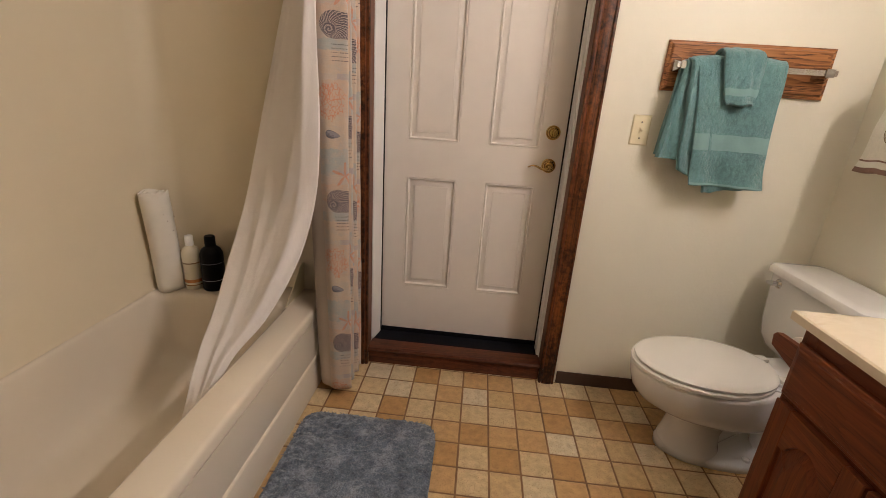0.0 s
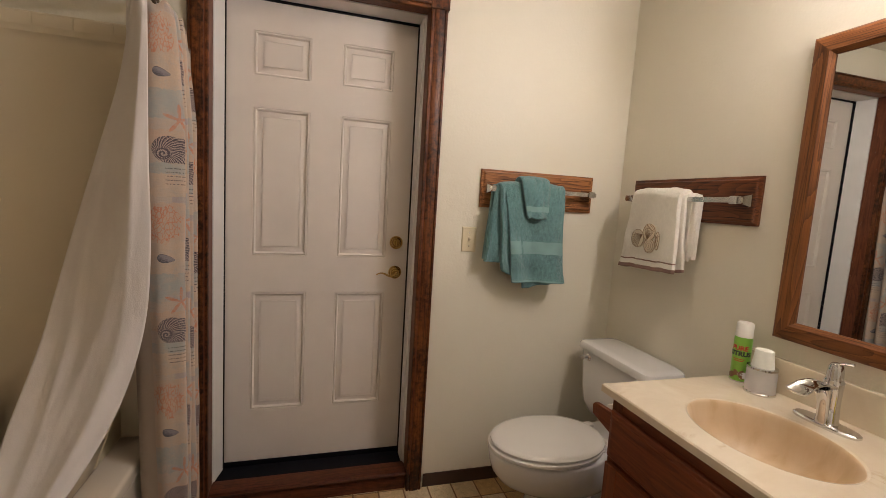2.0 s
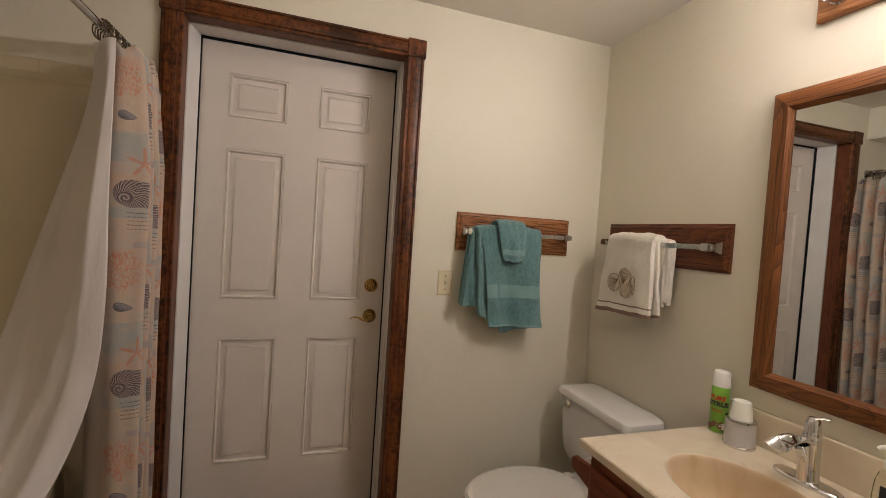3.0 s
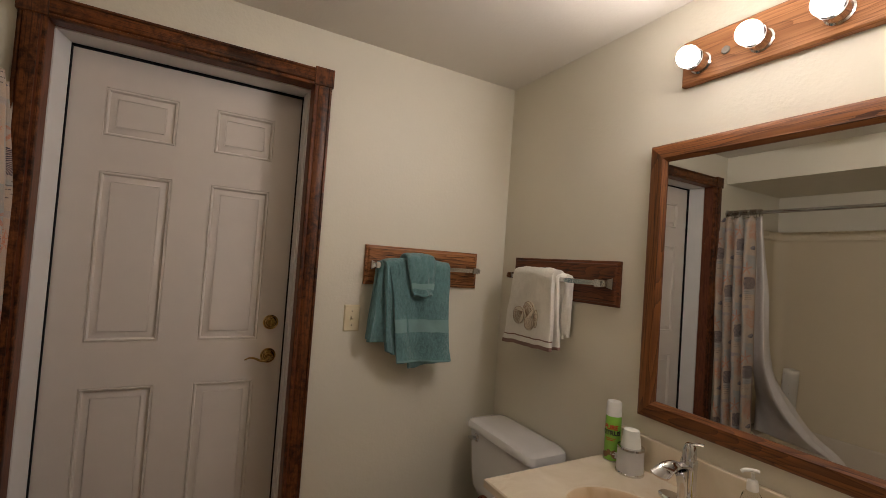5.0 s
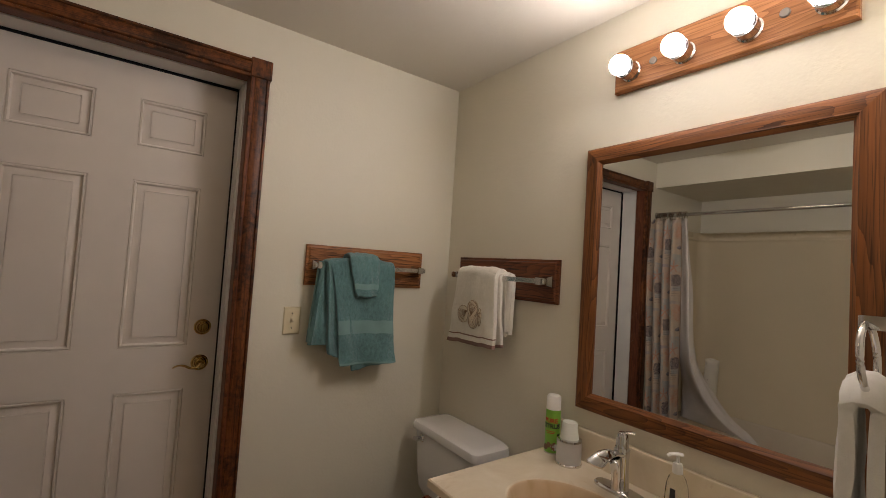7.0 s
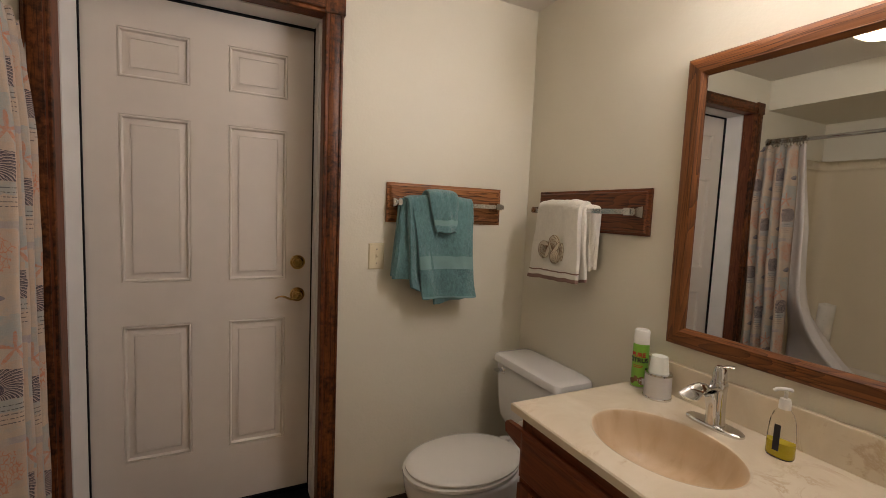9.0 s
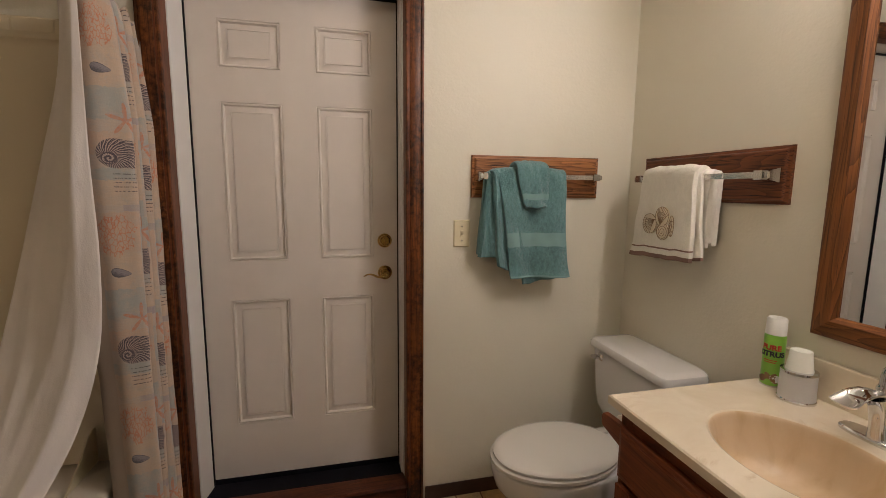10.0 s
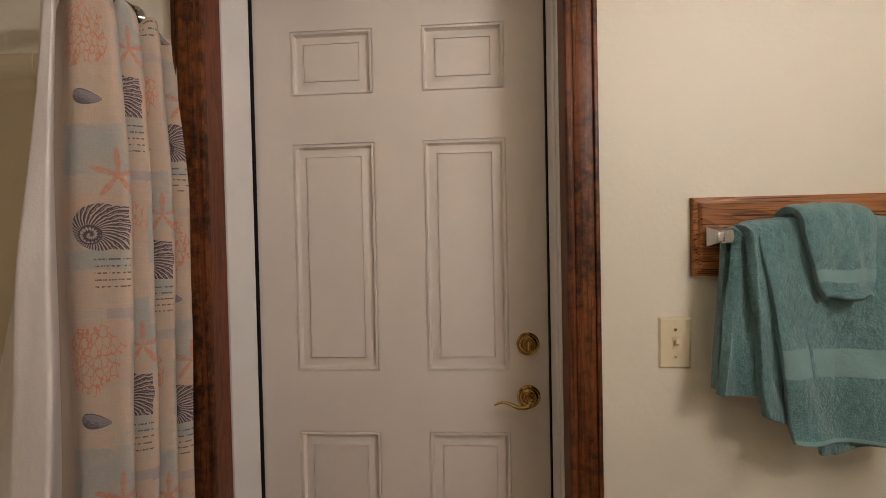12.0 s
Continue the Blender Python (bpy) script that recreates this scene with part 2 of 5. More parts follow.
def curtain_print():
    """Printed seaside curtain: patchwork of peach, cream and blue, nautilus and mussel shells, coral, starfish and lines of script."""
    n = Nodes("seaside_print")
    uv = n.add("ShaderNodeTexCoord").outputs["UV"]
    sep = n.add("ShaderNodeSeparateXYZ")
    n.put(sep.inputs[0], uv)
    u, d = sep.outputs[0], sep.outputs[1]
    W, H = 0.165, 0.60
    col = n.math("FLOOR", n.math("DIVIDE", u, W))
    x = n.math("SUBTRACT", u, n.math("MULTIPLY", col, W))
    odd = n.math("FLOORED_MODULO", n.math("MULTIPLY", col, 0.445), 1.0)
    y = n.math("FLOORED_MODULO", n.math("ADD", d, n.math("MULTIPLY", odd, H)), H)
    p = n.add("ShaderNodeCombineXYZ")
    n.put(p.inputs[0], u), n.put(p.inputs[1], d)
    pos = p.outputs[0]
    blot = n.noise(pos, 22, 4, 0.6)
    weave = n.noise(pos, 420, 2, 0.5)
    # patches down the column
    warp = n.math("ADD", n.math("DIVIDE", y, H), n.math("MULTIPLY", n.math("SUBTRACT", n.noise(pos, 40, 4, 0.7), 0.5), 0.05))
    sand, peach, sea, mist, mauve = (0.59, 0.485, 0.385), (0.59, 0.445, 0.35), (0.40, 0.435, 0.435), (0.54, 0.475, 0.42), (0.40, 0.36, 0.40)
    base = n.ramp(warp, [(0.0, sand), (0.115, sea), (0.27, mist), (0.33, peach), (0.44, mist), (0.505, sea), (0.565, sand), (0.69, mist), (0.725, peach), (0.93, sand)], "CONSTANT")
    side = n.ramp(warp, [(0.0, mist), (0.2, sea), (0.36, peach), (0.55, sand), (0.69, mauve), (0.73, mist), (0.8, sea)], "CONSTANT")
    base = n.mix(n.math("GREATER_THAN", x, 0.122), base, side)
    bar = n.math("MULTIPLY", n.math("GREATER_THAN", x, 0.082), n.math("COMPARE", n.math("DIVIDE", y, H), 0.705, 0.016))
    base = n.mix(n.math("MULTIPLY", bar, 0.7), base, mauve)
    base = n.mix(n.ramp(blot, [(0.44, 0.0), (0.66, 0.6)]), base, (0.46, 0.45, 0.42))
    base = n.mix(n.ramp(n.noise(pos, 15, 6, 0.75), [(0.46, 0.0), (0.66, 0.7)]), base, (0.60, 0.48, 0.38))
    base = n.mix(n.ramp(n.noise(pos, 31, 6, 0.75), [(0.54, 0.0), (0.70, 0.55)]), base, (0.42, 0.45, 0.45))
    for sx, sy in ((30, 420), (420, 30)):
        thread = n.noise(n.coords("UV", scale=(sx, sy, 1)), 1.0, 3, 0.6)
        base = n.mix(1.0, base, n.ramp(thread, [(0.3, 0.95), (0.7, 1.04)]), "MULTIPLY")

    def ell(cx, cy, rx, ry):
        a = n.math("DIVIDE", n.math("SUBTRACT", x, cx), rx)
        b = n.math("DIVIDE", n.math("SUBTRACT", y, cy), ry)
        r2 = n.math("ADD", n.math("MULTIPLY", a, a), n.math("MULTIPLY", b, b))
        return a, b, n.math("SQRT", r2)

    ink = (0.05, 0.038, 0.06)
    # nautilus: ribs that fan out from a coil low at one side, and a squared mouth at the other
    a, b, r = ell(0.078, 0.262, 0.049, 0.044)
    ca, cb = n.math("ADD", a, 0.36), n.math("SUBTRACT", b, 0.32)
    rc = n.math("SQRT", n.math("ADD", n.math("MULTIPLY", ca, ca), n.math("MULTIPLY", cb, cb)))
    ang = n.math("ARCTAN2", cb, ca)
    wobble = n.math("MULTIPLY", n.noise(pos, 70, 2), 6.0)
    ribs = n.math("SINE", n.math("ADD", n.math("ADD", n.math("MULTIPLY", ang, 36.0), n.math("MULTIPLY", rc, -17.0)), wobble))
    fork = n.math("SINE", n.math("ADD", n.math("ADD", n.math("MULTIPLY", ang, 72.0), n.math("MULTIPLY", rc, -34.0)), n.math("MULTIPLY", wobble, 2.0)))
    ribs = n.math("ADD", ribs, n.math("MULTIPLY", fork, n.ramp(rc, [(0.75, 0.0), (1.0, 0.9)])))
    ribs = n.math("GREATER_THAN", n.math("ADD", ribs, n.math("MULTIPLY", n.math("SUBTRACT", n.noise(pos, 320, 3), 0.5), 1.6)), -0.15)
    whorl = n.math("SINE", n.math("ADD", n.math("MULTIPLY", rc, 26.0), n.math("MULTIPLY", ang, 1.0)))
    teeth = n.math("SINE", n.math("ADD", n.math("MULTIPLY", ang, 15.0), wobble))
    coil = n.math("GREATER_THAN", n.math("ADD", whorl, n.math("MULTIPLY", teeth, 0.8)), -0.2)
    inner = n.math("LESS_THAN", rc, 0.38)
    mouth = n.math("MULTIPLY", n.math("MULTIPLY", n.math("GREATER_THAN", a, 0.0), n.math("LESS_THAN", a, 0.93)), n.math("LESS_THAN", n.math("ABSOLUTE", n.math("ADD", b, n.math("MULTIPLY", a, -0.06))), 0.93))
    body = n.math("MAXIMUM", n.math("LESS_THAN", r, 1.0), mouth)
    line = n.math("COMPARE", rc, 0.38, 0.03)
    m = n.math("MULTIPLY", body, n.math("MAXIMUM", n.mix(inner, ribs, coil), line))
    base = n.mix(n.math("MULTIPLY", body, 0.6), base, (0.43, 0.36, 0.36))
    base = n.mix(n.math("MULTIPLY", m, 0.96), base, ink)
    # mussel
    a, b, r = ell(0.062, 0.02, 0.029, 0.0165)
    b2 = n.math("SUBTRACT", b, n.math("MULTIPLY", a, 0.22))
    half = n.math("MULTIPLY", n.math("SQRT", n.math("MAXIMUM", n.math("SUBTRACT", 1.0, n.math("MULTIPLY", a, a)), 0.0)), n.math("SUBTRACT", 0.80, n.math("MULTIPLY", a, 0.38)))
    shape = n.math("LESS_THAN", n.math("ABSOLUTE", b2), half)
    grain = n.noise(n.coords("UV", scale=(120, 520, 1)), 1.0, 3, 0.7)
    dark = n.math("ADD", n.math("ADD", n.math("MULTIPLY", b2, 0.55), n.math("MULTIPLY", a, -0.30)), n.math("MULTIPLY", n.math("SUBTRACT", grain, 0.5), 2.4))
    rimline = n.math("GREATER_THAN", n.math("ABSOLUTE", b2), n.math("MULTIPLY", half, 0.86))
    fill = n.ramp(n.math("ADD", n.math("MAXIMUM", dark, rimline), 0.3), [(0.05, (0.36, 0.36, 0.40)), (0.42, (0.17, 0.17, 0.22)), (0.7, (0.055, 0.055, 0.085))])
    base = n.mix(n.math("MULTIPLY", shape, 0.92), base, fill)
    # coral fan
    _, _, r = ell(0.055, 0.505, 0.058, 0.062)
    vor = n.add("ShaderNodeTexVoronoi", feature="DISTANCE_TO_EDGE")
    wob = n.add("ShaderNodeVectorMath", operation="ADD")
    sc = n.add("ShaderNodeMapping")
    n.put(sc.inputs[0], pos)
    sc.inputs["Scale"].default_value = (1.0, 0.6, 1.0)
    n.put(wob.inputs[0], sc.outputs[0])
    wn = n.add("ShaderNodeTexNoise")
    n.put(wn.inputs["Vector"], pos)
    wn.inputs["Scale"].default_value = 60
    ws = n.add("ShaderNodeVectorMath", operation="SCALE")
    n.put(ws.inputs[0], wn.outputs["Color"])
    ws.inputs["Scale"].default_value = 0.012
    n.put(wob.inputs[1], ws.outputs[0])
    n.put(vor.inputs["Vector"], wob.outputs[0])
    vor.inputs["Scale"].default_value = 95
    m = n.math("MULTIPLY", n.math("LESS_THAN", vor.outputs["Distance"], 0.07), n.math("LESS_THAN", n.math("ADD", r, n.math("MULTIPLY", n.math("SUBTRACT", blot, 0.5), 1.5)), 0.95))
    base = n.mix(n.math("MULTIPLY", m, 0.8), base, (0.60, 0.215, 0.11))
    # starfish: five thin arms
    a, b, r = ell(0.108, 0.165, 0.05, 0.05)
    an = n.math("ARCTAN2", b, a)
    arm = n.math("POWER", n.math("ABSOLUTE", n.math("COSINE", n.math("MULTIPLY", n.math("ADD", an, 0.3), 2.5))), 6.0)
    m = n.math("LESS_THAN", n.math("ADD", r, n.math("MULTIPLY", n.math("SUBTRACT", blot, 0.5), 0.4)), n.math("ADD", n.math("MULTIPLY", arm, 0.9), 0.1))
    base = n.mix(n.math("MULTIPLY", m, n.ramp(n.noise(pos, 130, 3), [(0.35, 0.35), (0.65, 0.85)])), base, (0.62, 0.22, 0.11))
    # bars of script
    row = n.math("FLOORED_MODULO", n.math("MULTIPLY", y, 78.0), 1.0)
    wr = n.noise(n.coords("UV", scale=(210, 78, 1)), 1.0, 1)
    m = n.math("MULTIPLY", n.math("LESS_THAN", row, 0.22), n.math("GREATER_THAN", wr, 0.47))
    m = n.math("MULTIPLY", m, n.math("MULTIPLY", n.math("GREATER_THAN", y, 0.32), n.math("LESS_THAN", y, 0.375)))
    m = n.math("MULTIPLY", m, n.math("MULTIPLY", n.math("GREATER_THAN", x, 0.065), n.math("LESS_THAN", x, 0.125)))
    base = n.mix(n.math("MULTIPLY", m, 0.8), base, ink)
    # the plain lining shows where the cloth turns back
    base = n.mix(n.math("LESS_THAN", u, 0.0), base, (0.50, 0.43, 0.355))
    base = n.mix(1.0, base, (0.94, 0.88, 0.83), "MULTIPLY")
    n.set(n.mix(0.08, base, n.ramp(weave, [(0.3, 0.25), (0.7, 0.8)])), 0.85, spec=0.15)
    n.bump(n.math("ADD", weave, n.math("MULTIPLY", n.noise(pos, 30, 3), 1.5)), 0.2, 0.002)
    return n.m


def liner_cloth():
    n = Nodes("white_liner")
    n.set(n.ramp(n.noise(n.coords(), 6, 3), [(0.3, (0.72, 0.675, 0.65)), (0.7, (0.76, 0.715, 0.69))]), 0.55, spec=0.3)
    n.b.inputs["Transmission Weight"].default_value = 0.0
    n.b.inputs["Subsurface Weight"].default_value = 0.0
    n.bump(n.math("ADD", n.noise(n.coords(scale=(1, 1, 0.4)), 14, 4), n.math("MULTIPLY", n.noise(n.coords(), 300, 2), 0.1)), 0.45, 0.01)
    return n.m


def shag():
    n = Nodes("blue_shag")
    f = n.math("ADD", n.math("MULTIPLY", n.noise(n.coords(), 190, 3, 0.7), 0.42), n.math("MULTIPLY", n.noise(n.coords(), 15, 5, 0.72), 0.58))
    n.set(n.ramp(f, [(0.37, (0.042, 0.055, 0.08)), (0.5, (0.135, 0.163, 0.212)), (0.62, (0.31, 0.345, 0.41))]), 0.95, spec=0.1, sheen_weight=0.3)
    n.bump(f, 1.0, 0.008)
    return n.m


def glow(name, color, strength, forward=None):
    """A lit diffuser; forward (x0, x1) fades its emission from its front, x0, to its base, x1, so that less light falls
    on the wall behind.
    """
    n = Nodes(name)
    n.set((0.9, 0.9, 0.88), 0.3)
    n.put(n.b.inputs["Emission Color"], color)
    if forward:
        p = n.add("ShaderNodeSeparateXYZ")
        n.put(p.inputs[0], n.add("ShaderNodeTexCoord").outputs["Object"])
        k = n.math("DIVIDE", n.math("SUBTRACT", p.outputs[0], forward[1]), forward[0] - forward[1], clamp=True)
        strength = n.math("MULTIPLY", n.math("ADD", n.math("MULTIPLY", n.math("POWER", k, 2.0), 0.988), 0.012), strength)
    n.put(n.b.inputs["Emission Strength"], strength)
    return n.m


def clear(name, color, rough=0.02, ior=1.45):
    n = Nodes(name)
    n.set(color, rough)
    n.put(n.b.inputs["Transmission Weight"], 1.0)
    n.put(n.b.inputs["IOR"], ior)
    return n.m


M_MIRROR, M_MARBLE, M_BASIN, M_TILE = mirror_glass(), marble(), basin_marble(), tile_vinyl()
M_CURTAIN, M_LINER, M_SHAG = curtain_print(), liner_cloth(), shag()
# emission is graded along the bulb to keep the wall behind it dimmer
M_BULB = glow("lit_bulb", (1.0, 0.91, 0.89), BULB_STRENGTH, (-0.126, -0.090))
M_DOME = glow("lit_glass_dome", (1.0, 0.80, 0.59), DOME_STRENGTH)
M_GROUT = plain("vinyl_joint", (0.20, 0.105, 0.045), 0.6, vary=0.25, bump=0.3, bscale=150)
M_GREEN = plain("green_can", (0.22, 0.50, 0.055), 0.3, vary=0.06)
M_RED = plain("red_ink", (0.50, 0.03, 0.02), 0.4)
M_INK = plain("black_ink", (0.015, 0.015, 0.02), 0.4)
M_TANINK = plain("fruit_print", (0.26, 0.14, 0.06), 0.5, vary=0.5)
M_FROST = plain("frosted_grey", (0.60, 0.585, 0.58), 0.4, vary=0.03)
M_CUP = plain("paper_cup", (0.80, 0.81, 0.74), 0.5, vary=0.05)
M_SOAPBOTTLE = clear("clear_bottle", (0.97, 0.97, 0.94), 0.08, 1.12)
M_SOAP = plain("yellow_soap", (0.60, 0.48, 0.03), 0.12, vary=0.04)
M_BLACKBOTTLE = plain("black_bottle", (0.003, 0.003, 0.004), 0.45, vary=0.2)
M_BLACKBOTTLE.node_tree.nodes["Principled BSDF"].inputs["Specular IOR Level"].default_value = 0.12
M_CREAMBOTTLE = plain("cream_bottle", (0.72, 0.66, 0.53), 0.35, vary=0.04)
M_ORANGE = plain("orange_label", (0.55, 0.22, 0.08), 0.5)
M_MAT = plain("vinyl_mat", (0.80, 0.755, 0.67), 0.55, vary=0.06, bump=0.4, bscale=45)
M_SPECK = plain("mat_specks", (0.25, 0.17, 0.10), 0.6)
M_DARKFILL = plain("drawer_shadow_gap", (0.05, 0.02, 0.012), 0.7)


# ---- mesh helpers ----
BASE = {}


def thing(name, origin, label, category, group="", kind=""):
    """An Empty at a thing's base; its parts are built in room coordinates."""
    ob = new(name)
    ob.location = origin
    ob.empty_display_size = 0.05
    BASE[ob] = Vector(origin)
    return tagged(ob, label, category, group, kind)


def part(name, bm, material, parent, label="", smooth=False):
    o = BASE.get(parent, Vector((0, 0, 0)))
    bmesh.ops.translate(bm, verts=bm.verts, vec=-o)
    bmesh.ops.recalc_face_normals(bm, faces=bm.faces)
    me = bpy.data.meshes.new(name)
    bm.to_mesh(me)
    bm.free()
    if smooth:
        me.shade_smooth()
        if smooth != "all":
            me.set_sharp_from_angle(angle=radians(38))
    me.materials.append(material)
    ob = new(name, me)
    ob.parent = parent
    BASE[ob] = o
    return tagged(ob, label)


def solo(name, bm, material, label, category, origin=(0, 0, 0), kind="", group="", smooth=False):
    """A thing that is one mesh."""
    bmesh.ops.translate(bm, verts=bm.verts, vec=-Vector(origin))
    bmesh.ops.recalc_face_normals(bm, faces=bm.faces)
    me = bpy.data.meshes.new(name)
    bm.to_mesh(me)
    bm.free()
    if smooth:
        me.shade_smooth()
        if smooth != "all":
            me.set_sharp_from_angle(angle=radians(38))
    me.materials.append(material)
    ob = new(name, me)
    ob.location = origin
    BASE[ob] = Vector(origin)
    return tagged(ob, label, category, group, kind)


def box(x0, x1, y0, y1, z0, z1, bevel=0.0, seg=2, bm=None):
    into = bm
    bm = bmesh.new()
    bmesh.ops.create_cube(bm, size=1.0)
    for v in bm.verts:
        v.co = Vector((x0 + (x1 - x0) * (v.co.x + 0.5), y0 + (y1 - y0) * (v.co.y + 0.5), z0 + (z1 - z0) * (v.co.z + 0.5)))
    if bevel:
        bmesh.ops.bevel(bm, geom=bm.edges[:], offset=bevel, segments=seg, affect="EDGES", profile=0.5)
    return merge(into, bm)


def merge(into, bm):
    if into is None:
        return bm
    me = bpy.data.meshes.new("tmp")
    bm.to_mesh(me)
    bm.free()
    into.from_mesh(me)
    bpy.data.meshes.remove(me)
    return into


def loft(rings, cap=True, close=True, bm=None):
    """Skin a list of rings of points, all of one length."""
    bm = bm or bmesh.new()
    rows = [[bm.verts.new(p) for p in r] for r in rings]
    k = len(rows[0])
    for a, b in zip(rows, rows[1:]):
        for i in range(k if close else k - 1):
            j = (i + 1) % k
            bm.faces.new((a[i], a[j], b[j], b[i]))
    if cap and close:
        bm.faces.new(rows[0][::-1])
        bm.faces.new(rows[-1])
    return bm


def lathe(profile, c, seg=28, axis="z", bm=None, cap=True):
    """Turn (radius, height) pairs round an axis through c."""
    rings = []
    for r, h in profile:
        r = max(r, 0.0002)
        ring = []
        for i in range(seg):
            a = 2 * math.pi * i / seg
            p, q = r * math.cos(a), r * math.sin(a)
            d = {"z": (p, q, h), "y": (p, h, q), "x": (h, p, q)}[axis]
            ring.append((c[0] + d[0], c[1] + d[1], c[2] + d[2]))
        rings.append(ring)
    return loft(rings, cap, True, bm)


def sweep(pts, radius, seg=10, flat=1.0, bm=None, cap=True):
    """A tube along points; radius is a number or one for each point."""
    pts = [Vector(p) for p in pts]
    rings = []
    up = Vector((0, 0, 1))
    for i, p in enumerate(pts):
        t = (pts[min(i + 1, len(pts) - 1)] - pts[max(i - 1, 0)]).normalized()
        s = t.cross(up)
        if s.length < 0.05:
            s = t.cross(Vector((0, 1, 0)))
        s.normalize()
        n = s.cross(t).normalized()
        r = radius[i] if isinstance(radius, (list, tuple)) else radius
        rings.append([p + s * r * math.cos(2 * math.pi * k / seg) + n * r * flat * math.sin(2 * math.pi * k / seg) for k in range(seg)])
    return loft(rings, cap, True, bm)


def smooth_line(keys, steps=6):
    """A Catmull-Rom line through the keys."""
    P = [Vector(k) for k in keys]
    P = [P[0] * 2 - P[1]] + P + [P[-1] * 2 - P[-2]]
    out = []
    for i in range(1, len(P) - 2):
        for s in range(steps):
            t = s / steps
            a, b, c, d = P[i - 1 : i + 3]
            out.append(0.5 * (2 * b + (c - a) * t + (2 * a - 5 * b + 4 * c - d) * t * t + (3 * b - a - 3 * c + d) * t ** 3))
    out.append(P[-2])
    return out


def extrude(profile, origin, u, v, w, length, taper=(0, 0), bm=None):
    """A moulding: the (a, b) profile along u and v, run along w; taper slants the two ends by a times it (mitres)."""
    u, v, w, o = Vector(u), Vector(v), Vector(w), Vector(origin)
    r0 = [o + u * a + v * b + w * (a * taper[0]) for a, b in profile]
    r1 = [o + u * a + v * b + w * (length - a * taper[1]) for a, b in profile]
    return loft([r0, r1], True, True, bm)


def oval(cx, cy, z, rx, ry, n=40, power=2.0, front=1.0):
    """A ring in a level plane; front squeezes the -x half lengthwise."""
    out = []
    for i in range(n):
        a = 2 * math.pi * i / n
        c, s = math.cos(a), math.sin(a)
        e = 2.0 / power
        x = math.copysign(abs(c) ** e, c) * rx
        y = math.copysign(abs(s) ** e, s) * ry
        out.append((cx + (x * front if c < 0 else x), cy + y, z))
    return out


# ---- the shell of the room ----
def structure(name, bm, material, label, category):
    return solo(name, bm, material, label, category, kind="structure")


OPEN_L, OPEN_R, OPEN_T = -0.466, 0.416, 2.175
bm = box(-1.50, OPEN_L, WALL_N, 2.08, 0, CEIL + 0.1)
box(OPEN_R, 1.56, WALL_N, 2.08, 0, CEIL + 0.1, bm=bm)
box(OPEN_L, OPEN_R, WALL_N, 2.08, OPEN_T, CEIL + 0.1, bm=bm)
structure("wall_north", bm, M_WALL, "cream painted wall round the outside door", "wall")
structure("wall_east", box(WALL_E, 1.56, -3.40, WALL_N, 0, CEIL + 0.1), M_WALL, "cream painted wall behind vanity and toilet", "wall")
structure("wall_stub", box(0.86, WALL_E, 0.045, 0.151, 0, CEIL), M_WALL, "cream painted wall end beside the vanity", "wall")
# added board: carries the shade of the wall end in its colour
structure("trim_wall_end", box(0.846, 0.8595, 0.040, 0.156, 0, CEIL, 0.002), M_WALL_SHADE, "added board on the wall end, with the wall's shade in its tan colour", "trim")
structure("wall_west", box(-1.50, WALL_W, 0.20, WALL_N, 0, CEIL + 0.1), M_WALL, "cream painted wall behind the bathtub", "wall")
structure("wall_tub_end", box(WALL_W, -0.585, 0.215, 0.335, 0, CEIL), M_WALL, "cream painted wall at the foot of the bathtub", "wall")
# unseen walls, added; the south one stands far back to bounce less light
structure("wall_hall_west", box(-0.70, -0.585, -3.40, 0.215, 0, CEIL), M_WALL, "unseen cream wall added to close the hall", "wall")
structure("wall_hall_south", box(-0.70, 1.56, -3.52, -3.40, 0, CEIL), M_WALL, "unseen cream wall added to close the hall", "wall")
structure("ceiling", box(-1.50, 1.56, -3.52, 2.08, CEIL, CEIL + 0.1), M_CEIL, "off-white textured ceiling", "ceiling")
structure("soffit", box(WALL_W, -0.60, 0.335, WALL_N, SOFFIT, CEIL), M_WALL, "cream painted soffit over the bathtub", "soffit")
bm = box(0.479, WALL_E, WALL_N - 0.006, WALL_N, 0, 0.066, 0.002)
box(WALL_E - 0.006, WALL_E, 1.13, WALL_N - 0.006, 0, 0.066, 0.002, bm=bm)
structure("baseboard", bm, M_BASE, "dark brown vinyl baseboard", "baseboard")


# ---- outside door in its deep frame ----
def casing_profile(w, t):
    """A flat casing: a bead along its inner edge, a groove near its outer one, rounded corners."""
    p = [(0, 0), (0, t * 0.62), (w * 0.03, t * 0.80), (w * 0.10, t * 0.86), (w * 0.15, t * 0.80), (w * 0.17, t * 0.66), (w * 0.20, t * 0.66), (w * 0.23, t * 0.95), (w * 0.27, t)]
    p += [(w * 0.76, t), (w * 0.79, t * 0.94), (w * 0.805, t * 0.70), (w * 0.83, t * 0.70), (w * 0.85, t * 0.93)]
    p += [(w * 0.92, t * 0.95), (w * 0.975, t * 0.85), (w, t * 0.6), (w, 0)]
    return p


